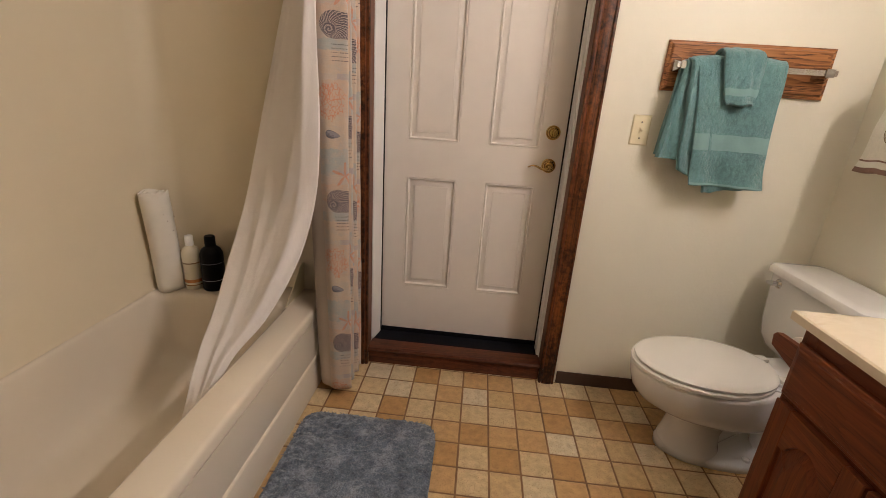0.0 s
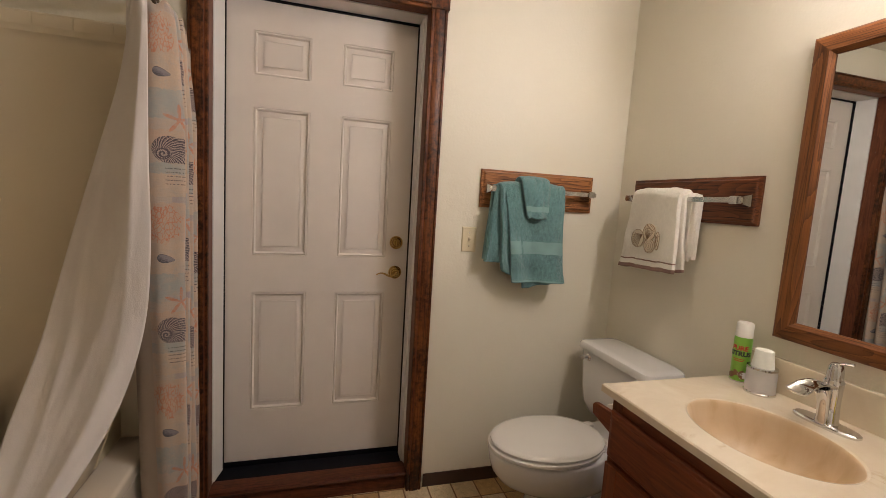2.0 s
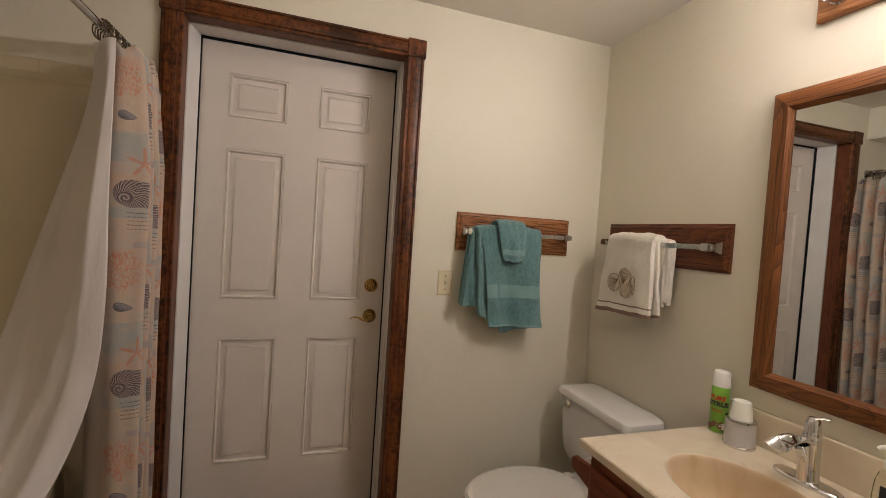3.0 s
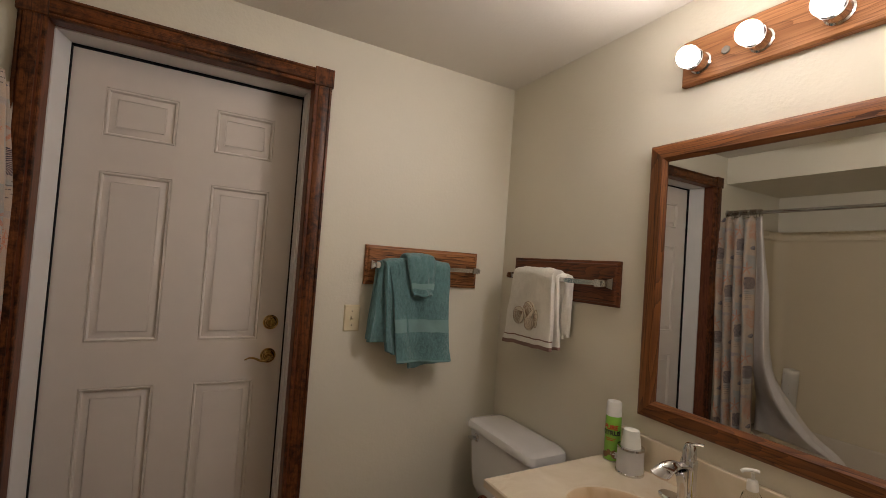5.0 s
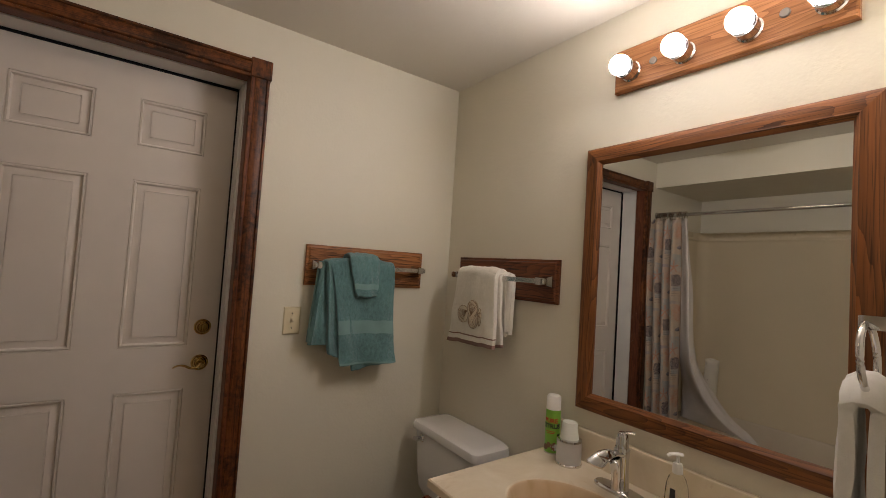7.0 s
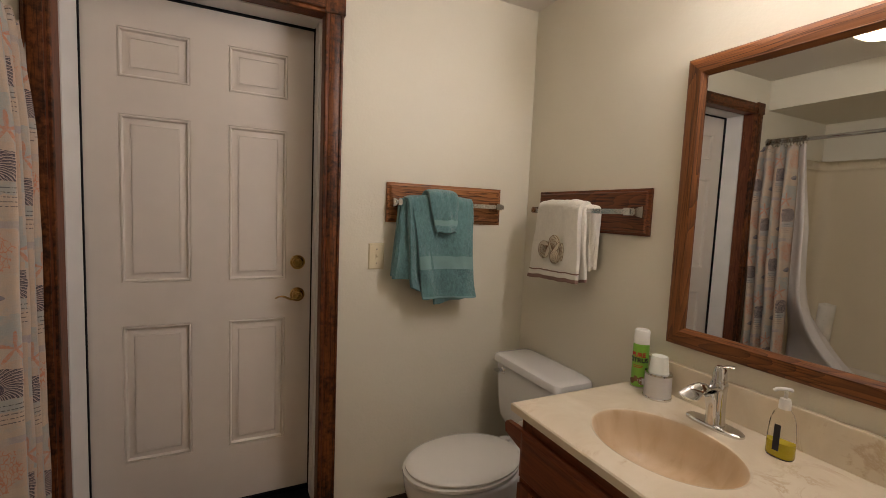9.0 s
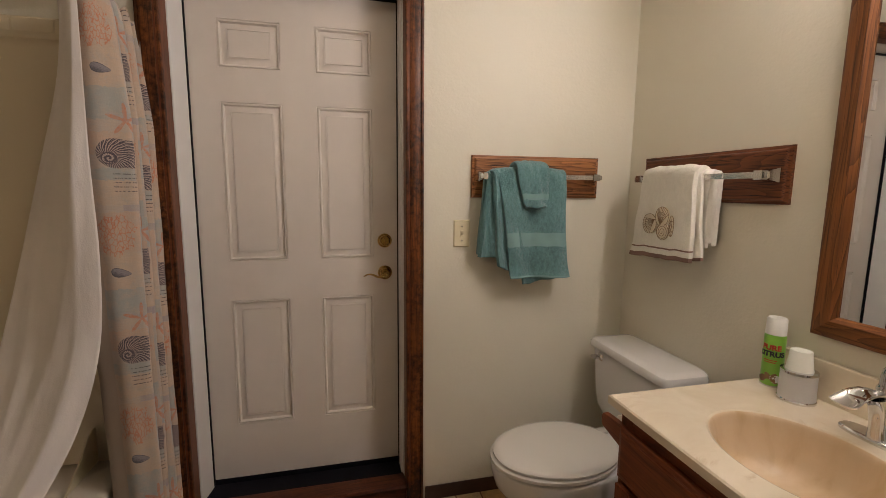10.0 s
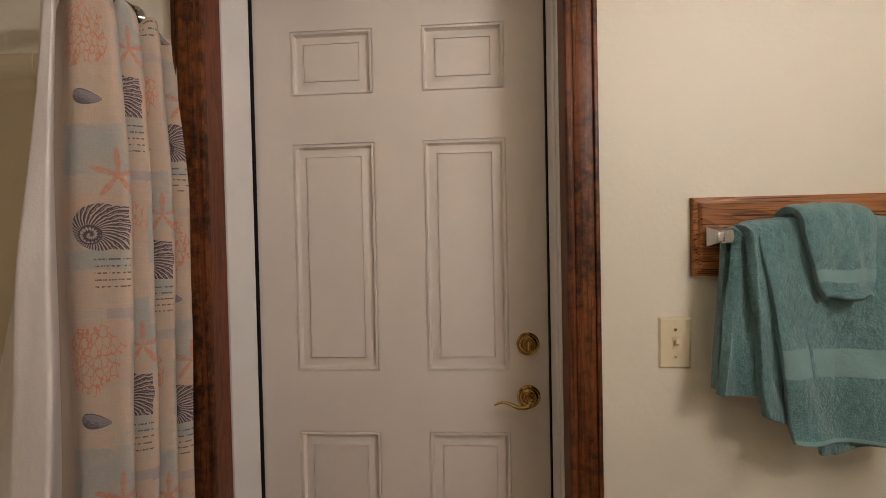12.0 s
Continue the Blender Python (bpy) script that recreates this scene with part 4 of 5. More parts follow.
def curtain_rod():
    t = thing("curtain_rod", (-0.6, 1.1, 1.970), "chrome shower curtain rod between the walls", "curtain rod")
    part("rod", sweep([(-0.60, 0.337, 1.970), (-0.60, 1.85, 1.970)], 0.0125, 16), M_CHROME, t, smooth=True)
    for y, s in ((WALL_N - 0.016, -1), (0.337, 1)):
        part("flange", lathe([(0.0, 0), (0.03, 0), (0.03, s * 0.006), (0.018, s * 0.014), (0.0145, s * 0.028), (0.0, s * 0.028)], (-0.60, y, 1.970), 20, "y"), M_CHROME, t, smooth=True)


curtain_rod()


def curtain_plan():
    """The gathered cloth from above, as points and the length along the cloth."""
    keys = [(-0.135, 0.050), (-0.110, 0.024), (-0.064, 0.008), (-0.022, -0.006), (0.022, 0.002), (0.054, 0.012), (0.050, 0.032), (-0.005, 0.050), (-0.016, 0.064), (0.026, 0.070), (0.052, 0.084), (0.042, 0.102), (-0.006, 0.116), (-0.014, 0.130), (0.030, 0.136), (0.050, 0.150), (0.036, 0.170), (-0.004, 0.184), (-0.008, 0.196), (0.034, 0.202), (0.050, 0.218), (0.02, 0.232)]
    pts = smooth_line([(a, b, 0) for a, b in keys], 7)
    run, out = 0.0, []
    for i, p in enumerate(pts):
        if i:
            run += (p - pts[i - 1]).length
        out.append((p.x, p.y, run))
    return out


def shower_curtain():
    t = thing("shower_curtain", (-0.5, 1.7, 0.04), "gathered seaside-print shower curtain with shells and coral", "shower curtain")
    plan = curtain_plan()
    start = next(r for x, y, r in plan if y < 0.006)
    bm = bmesh.new()
    uvl = bm.loops.layers.uv.new("UVMap")
    top, bottom, n = 1.928, 0.045, 64
    rows = []
    for i in range(n + 1):
        z = top + (bottom - top) * i / n
        k = (1.73 - z) / 1.73
        cx, cy = -0.530 + 0.040 * k, 1.640 - 0.052 * max(k, -0.1) * 1.0
        pinch = 0.55 + 0.45 * min(1, (top - z) / 0.35) ** 0.7
        row = []
        for x, y, run in plan:
            wob = 0.006 * noise.noise(Vector((run * 4, z * 2.2, 0.3))) + 0.003 * noise.noise(Vector((run * 15, z * 5, 1.3)))
            yy = y * (1 - 0.08 * k) if y > 0 else y
            sag = 0.010 * math.cos(run * 70) * (1 - min(1, (top - z) / 0.04))
            row.append((bm.verts.new((cx + x * pinch * (1 - 0.26 * max(k, 0)) + wob, cy + yy + wob * 0.6, z + sag)), run - start, 1.734 - z))
        rows.append(row)
    for a, b in zip(rows, rows[1:]):
        for p, q, r, s in zip(a, a[1:], b[1:], b):
            f = bm.faces.new((p[0], q[0], r[0], s[0]))
            f.smooth = True
            for loop, w in zip(f.loops, (p, q, r, s)):
                loop[uvl].uv = (w[1], w[2])
    c = part("cloth", bm, M_CURTAIN, t, smooth="all")
    s = c.modifiers.new("thickness", "SOLIDIFY")
    s.thickness, s.offset = 0.0012, 0.0
    for i, y in enumerate((1.632, 1.650, 1.668, 1.686, 1.704, 1.722, 1.740, 1.758, 1.776, 1.794, 1.812, 1.83)):
        ring = bmesh.new()
        a = 0.12 * math.sin(i * 2.1)
        loop_ = [(-0.60 + 0.025 * math.cos(q), y + a * 0.05 * math.sin(q), 1.960 + 0.031 * math.sin(q)) for q in [2 * math.pi * j / 20 + 1.9 for j in range(18)]]
        sweep(loop_, 0.0023, 6, bm=ring)
        for j in range(-3, 4):
            q = math.pi / 2 + j * 0.33
            bmesh.ops.create_icosphere(ring, subdivisions=1, radius=0.0055, matrix=Matrix.Translation((-0.60 + 0.025 * math.cos(q), y, 1.960 + 0.031 * math.sin(q))))
        sweep([(-0.60 + 0.005, y, 1.939), (-0.59, y, 1.930), (-0.585, y, 1.917), (-0.578, y, 1.920)], 0.0017, 6, bm=ring)
        part("ring", ring, M_NICKEL if i % 3 == 1 else M_BRONZE, t, "beaded metal curtain ring", True)


shower_curtain()


def shower_liner():
    t = thing("shower_liner", (-0.70, 1.40, 0.3), "white fabric shower liner swept down inside the bathtub", "shower liner")
    keys = [(1.935, -0.602, 1.620, -0.555, 1.610), (1.70, -0.664, 1.674, -0.548, 1.588), (1.45, -0.738, 1.688, -0.543, 1.572), (1.15, -0.827, 1.696, -0.536, 1.560), (0.90, -0.870, 1.642, -0.552, 1.545), (0.68, -0.893, 1.528, -0.598, 1.480), (0.50, -0.893, 1.385, -0.672, 1.365), (0.40, -0.868, 1.235, -0.742, 1.245), (0.29, -0.860, 1.140, -0.775, 1.130), (0.19, -0.868, 1.085, -0.806, 1.060)]
    left = smooth_line([(k[1], k[2], k[0]) for k in keys], 8)
    right = smooth_line([(k[3], k[4], k[0]) for k in keys], 8)
    bm = bmesh.new()
    across, rows = 46, []
    for i, (a, b) in enumerate(zip(left, right)):
        k = i / (len(left) - 1)
        row = []
        for j in range(across + 1):
            f = j / across
            p = a.lerp(b, f)
            fold = math.sin(f * 5.2 + 0.9 + k * 1.6) * 0.45 + math.sin(f * 4.1 + 2 - k * 2.2) * 0.55 + 0.6 * noise.noise(Vector((f * 2.0, k * 3.0, 5.0)))
            amp = 0.008 + 0.018 * math.sin(min(1, k * 1.15) * math.pi) * (0.4 + 0.6 * f)
            # sharp creases that run down from the rings and out to the swept edge
            crease = sum(h * max(0.0, 1 - abs(f - f0 - slope * (k - k0)) / wide) * max(0.0, 1 - abs(k - k0) / reach) for f0, slope, k0, wide, reach, h in ((0.62, -0.9, 0.42, 0.14, 0.26, 0.020), (0.30, 0.5, 0.50, 0.12, 0.24, 0.016), (0.80, -0.4, 0.62, 0.10, 0.22, 0.014), (0.45, 0.8, 0.74, 0.15, 0.20, 0.016), (0.18, -0.3, 0.30, 0.12, 0.22, 0.012)))
            crease += 0.020 * max(0.0, 1 - abs(f - 0.80) / 0.20) * min(1.0, k * 4)
            dent = 0.016 * (1 - f) * abs(noise.noise(Vector((f * 2.2 + k * 2.0, k * 5.0 - f * 1.5, 2.0)))) * min(1, k * 3)
            row.append(bm.verts.new((p.x + 0.3 * fold * amp * (1 - f), p.y + fold * amp + dent - crease, p.z - 0.02 * f * (1 - f) * k)))
        rows.append(row)
    for a, b in zip(rows, rows[1:]):
        for p, q, r, s in zip(a, a[1:], b[1:], b):
            bm.faces.new((p, q, r, s))
    hem = [row[-1].co.copy() for row in rows]
    # the cloth doubles back behind its front edge
    back, layers = bmesh.new(), []
    for i, v in enumerate(hem):
        if v.z < 0.41:
            break
        # it hangs from the last rings, and drops into the tub
        low = min(1.0, max(0.0, (0.95 - v.z) / 0.30))
        far = Vector((-0.628 - 0.200 * low, 1.655 + 0.06 * low, v.z))
        layers.append([back.verts.new((v.x - 0.006 * min(1, f * 8) + (far.x - v.x) * f, v.y + 0.014 * min(1, f * 8) + (far.y - v.y) * f + 0.010 * math.sin(f * 9 + i * 0.05) * f, v.z)) for f in [q / 14 for q in range(15)]])
    for a, b in zip(layers, layers[1:]):
        for p, q, r, s in zip(a, a[1:], b[1:], b):
            back.faces.new((p, q, r, s))
    c = part("cloth", bm, M_LINER, t, smooth="all")
    s = c.modifiers.new("thickness", "SOLIDIFY")
    s.thickness, s.offset = 0.0012, 0.0
    c = part("back_layer", back, M_LINER, t, smooth="all")
    s = c.modifiers.new("thickness", "SOLIDIFY")
    s.thickness, s.offset = 0.0012, 0.0


shower_liner()


# ---- toiletries in the tub corner ----
def rolled_mat():
    a, b = Vector((-1.304, 1.724, RIM + 0.003)), Vector((-1.308, 1.704, RIM + 0.440))
    w = (b - a).normalized()
    u = w.cross(Vector((0, 1, 0))).normalized()
    v = w.cross(u).normalized()
    t = thing("rolled_bath_mat", a, "rolled speckled white bath mat leaning in the tub corner", "bath mat")
    path = []
    for i in range(92):
        q = i / 91 * 2 * math.pi * 2.6
        path.append((q, 0.022 + 0.036 * i / 91))
    rings = []
    for h in [k / 14 for k in range(15)]:
        rings.append([a + w * ((b - a).length * h + 0.004 * math.sin(q * 3 + h * 3) * (1 if h in (0, 1) else 0)) + (u * math.cos(q) + v * math.sin(q)) * r * (1 + 0.02 * math.sin(h * 7 + q)) for q, r in path])
    m = part("sheet", loft(rings, False, False), M_MAT, t, smooth="all")
    s = m.modifiers.new("thickness", "SOLIDIFY")
    s.thickness = 0.006
    rng = random.Random(3)
    for i in range(26):
        q, h = rng.uniform(2.6, 6.3), rng.uniform(0.05, 0.95)
        p = a + w * (b - a).length * h + (u * math.cos(q) + v * math.sin(q)) * 0.0605
        bm = bmesh.new()
        bmesh.ops.create_icosphere(bm, subdivisions=1, radius=rng.uniform(0.0012, 0.0026), matrix=Matrix.Translation(p))
        part("speck", bm, M_SPECK, t)


rolled_mat()


def bottle(name, c, r, h, material, cap, label, bands, squash=0.72):
    t = thing(name, c, label, "bottle")
    prof = [(0.0, 0), (r * 0.92, 0), (r, 0.006), (r, h * 0.62), (r * 0.97, h * 0.68), (r * 0.80, h * 0.76), (r * 0.45, h * 0.81), (r * 0.40, h * 0.83), (0, h * 0.83)]
    part("body", lathe(prof, c, 28), material, t, smooth=True)
    part("cap", lathe([(0, h * 0.82), (r * 0.46, h * 0.82), (r * 0.46, h * 0.985), (r * 0.40, h), (0, h)], c, 20), cap, t, smooth=True)
    for z0, z1, mat_ in bands:
        part("label_band", lathe([(r + 0.0006, h * z0), (r + 0.0008, h * (z0 + z1) / 2), (r + 0.0006, h * z1)], c, 28, cap=False), mat_, t, smooth=True)


bottle("lotion_bottle", (-1.212, 1.752, RIM), 0.037, 0.245, M_CREAMBOTTLE, M_WHITE, "cream shampoo bottle with an orange label band", [(0.14, 0.20, M_ORANGE), (0.50, 0.52, M_TANINK), (0.08, 0.10, M_TANINK)])
bottle("shampoo_bottle", (-1.124, 1.764, RIM), 0.048, 0.248, M_BLACKBOTTLE, M_BLACKBOTTLE, "black shampoo bottle standing on the tub ledge", [(0.20, 0.21, M_GREYPRINT), (0.52, 0.524, M_GREYPRINT)])


# ---- rug ----
def bath_rug():
    t = thing("bath_rug", (-0.325, 1.05, 0.004), "blue-grey shag bath rug beside the bathtub", "rug")
    x0, x1, y0, y1, r = -0.595, -0.052, 0.62, 1.480, 0.085

    def inside(x, y, e=0.0):
        qx, qy = max(x0 + r + e - x, x - x1 + r + e, 0), max(y0 + r + e - y, y - y1 + r + e, 0)
        return qx * qx + qy * qy < r * r

    bm = bmesh.new()
    nx, ny = 110, 170
    grid = {}
    for i in range(nx + 1):
        for j in range(ny + 1):
            x, y = x0 + (x1 - x0) * i / nx, y0 + (y1 - y0) * j / ny
            if inside(x, y):
                edge = min(1, min(x - x0, x1 - x, y - y0, y1 - y) / 0.02)
                h = 0.006 + 0.015 * edge ** 0.5 + 0.008 * noise.noise(Vector((x * 55, y * 55, 0))) + 0.006 * noise.noise(Vector((x * 16, y * 16, 4)))
                grid[i, j] = bm.verts.new((x, y, max(0.003, h)))
    for (i, j), v in list(grid.items()):
        q = [grid.get(k) for k in ((i, j), (i + 1, j), (i + 1, j + 1), (i, j + 1))]
        if None not in q:
            bm.faces.new(q)
    part("backing", bm, M_SHAG, t, smooth="all")
    rng = random.Random(8)
    verts, faces = [], []
    while len(faces) < 30000:
        x, y = rng.uniform(x0, x1), rng.uniform(y0, y1)
        if not inside(x, y, 0.002):
            continue
        h = rng.uniform(0.012, 0.024) * min(1.0, 0.45 + min(x - x0, x1 - x, y - y0, y1 - y) / 0.03) * (0.9 + 0.35 * noise.noise(Vector((x * 14, y * 14, 2))))
        a = rng.uniform(0, 6.28)
        dx, dy = rng.gauss(0, 0.005), rng.gauss(0, 0.005)
        k = len(verts)
        for s in range(3):
            q = a + s * 2.094
            verts.append((x + 0.0028 * math.cos(q), y + 0.0028 * math.sin(q), 0.012))
        verts.append((x + dx, y + dy, 0.006 + h))
        faces += [(k, k + 1, k + 3), (k + 1, k + 2, k + 3), (k + 2, k, k + 3)]
    me = bpy.data.meshes.new("pile")
    o = BASE[t]
    me.from_pydata([(x - o.x, y - o.y, z - o.z) for x, y, z in verts], [], faces)
    me.materials.append(M_SHAG)
    ob = new("shag", me)
    ob.parent = t
    tagged(ob, kind="stuff")


bath_rug()


# ---- toilet ----
def toilet():
    t = thing("toilet", (1.1, 1.56, 0), "white china toilet with its lid closed", "toilet")
    cy, tank_y = 1.540, 1.564

    def egg(z, xf, xb, w, n=48, pw=2.0):
        """Outline with a longer round front at -x and a blunter back."""
        out = []
        xm = xf + (xb - xf) * 0.54
        for i in range(n):
            a = 2 * math.pi * i / n
            c, s = math.cos(a), math.sin(a)
            if c < 0:
                x, y = xm + (xm - xf) * c, w * math.copysign(abs(s) ** 0.94, s)
            else:
                x, y = xm + (xb - xm) * c ** 0.72, w * math.copysign(abs(s) ** 0.86, s) * (1 - 0.2 * c)
            out.append((x, cy + y, z))
        return out

    rings = [egg(0.160, 0.856, 1.20, 0.090), egg(0.172, 0.842, 1.215, 0.104), egg(0.190, 0.806, 1.225, 0.128), egg(0.210, 0.758, 1.23, 0.152), egg(0.238, 0.712, 1.232, 0.171), egg(0.272, 0.688, 1.23, 0.181), egg(0.31, 0.677, 1.215, 0.185), egg(0.348, 0.672, 1.205, 0.186), egg(0.358, 0.674, 1.20, 0.184), egg(0.362, 0.680, 1.195, 0.178)]
    part("foot", loft([egg(0.0, 0.826, 1.33, 0.122), egg(0.022, 0.826, 1.33, 0.122), egg(0.030, 0.832, 1.325, 0.116), egg(0.036, 0.848, 1.31, 0.100), egg(0.040, 0.87, 1.30, 0.08)]), M_CHINA, t, smooth="all")
    part("pedestal", loft([egg(0.010, 0.832, 1.07, 0.116), egg(0.035, 0.838, 1.06, 0.106), egg(0.07, 0.848, 1.05, 0.098), egg(0.12, 0.856, 1.05, 0.094), egg(0.17, 0.850, 1.06, 0.098), egg(0.20, 0.83, 1.08, 0.11)]), M_CHINA, t, smooth="all")
    part("trapway", sweep(smooth_line([(1.00, cy, 0.10), (1.08, cy, 0.17), (1.16, cy, 0.20), (1.24, cy, 0.16), (1.27, cy, 0.03)], 6), 0.070, 20), M_CHINA, t, smooth="all")
    part("bowl", loft(rings, True, True), M_CHINA, t, smooth="all")
    shelf = [[(x, cy + y, z) for x, y in ((1.10, -0.10), (1.40, -0.13), (1.40, 0.13), (1.10, 0.10))] for z in (0.285, 0.385)]
    bm = loft(shelf)
    bmesh.ops.bevel(bm, geom=bm.edges[:], offset=0.018, segments=3, affect="EDGES")
    part("tank_shelf", bm, M_CHINA, t, smooth=True)
    part("seat", loft([egg(0.366, 0.678, 1.165, 0.180), egg(0.368, 0.669, 1.168, 0.187), egg(0.379, 0.669, 1.168, 0.187), egg(0.382, 0.674, 1.165, 0.182), egg(0.383, 0.69, 1.16, 0.16)]), M_SEAT, t, smooth=True)
    part("lid", loft([egg(0.385, 0.69, 1.16, 0.16), egg(0.3855, 0.684, 1.168, 0.178), egg(0.388, 0.679, 1.172, 0.183), egg(0.395, 0.679, 1.172, 0.183), egg(0.400, 0.686, 1.168, 0.176), egg(0.4025, 0.704, 1.155, 0.160), egg(0.4035, 0.80, 1.10, 0.09)]), M_SEAT, t, "closed almond-white lid", smooth=True)
    for y in (cy - 0.07, cy + 0.07):
        part("hinge", box(1.155, 1.195, y - 0.018, y + 0.018, 0.366, 0.398, 0.006), M_SEAT, t, smooth=True)
    part("bolt_cap", lathe([(0.0, 0), (0.014, 0), (0.0135, 0.010), (0.007, 0.017), (0, 0.018)], (1.130, cy - 0.088, 0.034), 18), M_CHINA, t, smooth=True)

    def tank_ring(z, e, xf):
        pts = []
        y0, y1, x0, x1, r = tank_y - 0.232 + e, tank_y + 0.232 - e, xf, 1.408, 0.03
        for px, py, a0 in ((x1 - r, y1 - r, 0), (x0 + r, y1 - r, 90), (x0 + r, y0 + r, 180), (x1 - r, y0 + r, 270)):
            for i in range(7):
                a = radians(a0 + 15 * i)
                pts.append((px + r * math.cos(a), py + r * math.sin(a), z))
        return pts

    part("tank", loft([tank_ring(0.378, 0.085, 1.275), tank_ring(0.40, 0.055, 1.248), tank_ring(0.44, 0.028, 1.236), tank_ring(0.50, 0.016, 1.232), tank_ring(0.695, 0.006, 1.222)]), M_CHINA, t, smooth="all")
    part("tank_lid", loft([tank_ring(0.694, 0.004, 1.219), tank_ring(0.698, -0.006, 1.209), tank_ring(0.716, -0.006, 1.209), tank_ring(0.728, 0.0, 1.215), tank_ring(0.733, 0.012, 1.227), tank_ring(0.735, 0.04, 1.25)]), M_CHINA, t, smooth=True)
    ly, lz = 1.722, 0.664
    lev = part("flush_lever", lathe([(0.0, 0.0), (0.019, 0.0), (0.019, -0.004), (0.014, -0.009), (0.010, -0.012), (0.0, -0.012)], (1.226, ly, lz), 24, "x"), M_CHROME, t, "chrome flush lever", True)
    part("arm", sweep([(1.218, ly, lz), (1.203, ly + 0.002, lz), (1.199, ly + 0.014, lz - 0.002), (1.200, ly + 0.030, lz - 0.005)], [0.009, 0.0105, 0.009, 0.0065], 12), M_CHROME, lev, smooth=True)


toilet()


# ---- vanity ----
VX, VY0, VY1, VTOP = 0.880, 0.160, 1.106, 0.790


def arched_door(name, y0, y1, z0, z1, parent):
    """A cathedral door on the face frame (facing -x): stiles, rails, an arched raised panel."""
    x = VX - 0.002
    xf = x - 0.018
    st = 0.058
    d = part(name, box(xf, x, y0, y0 + st, z0, z1, 0.003), M_VAN_Z, parent, "oak door with an arched panel")
    part("stile", box(xf, x, y1 - st, y1, z0, z1, 0.003), M_VAN_Z, d)
    part("rail", box(xf + 0.0005, x, y0 + st, y1 - st, z0, z0 + st, 0.002), M_VAN_Y, d)
    n = 24
    ya, yb = y0 + st, y1 - st

    def arch(f):
        f = abs(f - 0.5) * 2
        if f > 0.78:
            return 0.0
        return 0.055 * math.cos(f / 0.78 * math.pi / 2) ** 0.8

    lo = [(ya + (yb - ya) * i / n, z1 - st - 0.052 + arch(i / n)) for i in range(n + 1)]
    outline = lo + [(yb, z1), (ya, z1)]
    part("top_rail", loft([[(q, y, z) for y, z in outline] for q in (xf + 0.0005, x)]), M_VAN_Y, d)

    def shape(e, q):
        pts = [(y, z - e) for y, z in lo]
        k = 1 - 2 * e / (yb - ya)
        ym = (ya + yb) / 2
        return [(q, ym + (y - ym) * k, z) for y, z in pts] + [(q, yb - e, z0 + st + e), (q, ya + e, z0 + st + e)]

    part("raised_panel", loft([shape(-0.003, x - 0.004), shape(0.0, x - 0.007), shape(0.004, x - 0.007), shape(0.034, xf + 0.003), shape(0.038, xf + 0.002)]), M_VAN_Z, d)
    return d


def vanity():
    t = thing("vanity_cabinet", (1.15, 0.65, 0), "reddish oak vanity cabinet with arched doors", "vanity")
    part("side_panel", box(VX + 0.02, WALL_E - 0.004, VY1 - 0.018, VY1, 0, VTOP, 0.001), M_VAN_Z, t)
    part("side_panel", box(VX + 0.02, WALL_E - 0.004, VY0, VY0 + 0.018, 0, VTOP, 0.001), M_VAN_Z, t)
    part("bottom", box(VX + 0.02, WALL_E - 0.004, VY0 + 0.018, VY1 - 0.018, 0.09, 0.105), M_VAN_Y, t)
    part("kick_board", box(VX + 0.07, VX + 0.085, VY0 + 0.018, VY1 - 0.018, 0.0, 0.09), M_VAN_Y, t)
    for y0, y1 in ((VY1 - 0.045, VY1), (0.448, 0.500), (VY0, VY0 + 0.045)):
        part("face_stile", box(VX, VX + 0.02, y0, y1, 0.09, VTOP, 0.001), M_VAN_Z, t)
    for z0, z1 in ((0.735, VTOP), (0.565, 0.605), (0.09, 0.13)):
        part("face_rail", box(VX + 0.0004, VX + 0.0196, 0.500, VY1 - 0.045, z0, z1, 0.001), M_VAN_Y, t)
        part("face_rail", box(VX + 0.0004, VX + 0.0196, VY0 + 0.045, 0.448, z0, z1, 0.001), M_VAN_Y, t)
    # dark sheet added as the shade seen through the door and drawer gaps
    part("inner_back", box(VX + 0.10, VX + 0.105, VY0 + 0.018, VY1 - 0.018, 0.105, 0.60), M_DARKFILL, t)

    def drawer(name, y0, y1, z0, z1):
        x = VX - 0.001
        rings = [[(x - d, y0 + e, z0 + e), (x - d, y1 - e, z0 + e), (x - d, y1 - e, z1 - e), (x - d, y0 + e, z1 - e)] for e, d in ((0, 0), (0, 0.010), (0.004, 0.013), (0.012, 0.0145), (0.015, 0.018), (0.020, 0.019))]
        part(name, loft(rings), M_VAN_Y, t, "oak drawer front with routed edges")

    drawer("false_front", 0.520, 1.096, 0.592, 0.742)
    arched_door("door", 0.806, 1.092, 0.115, 0.576, t)
    arched_door("door", 0.524, 0.800, 0.115, 0.576, t)
    for z0, z1 in ((0.592, 0.742), (0.44, 0.58), (0.285, 0.43), (0.115, 0.275)):
        drawer("drawer_front", 0.212, 0.440, z0, z1)


vanity()

BX, BY, BRX, BRY = 1.092, 0.784, 0.155, 0.199


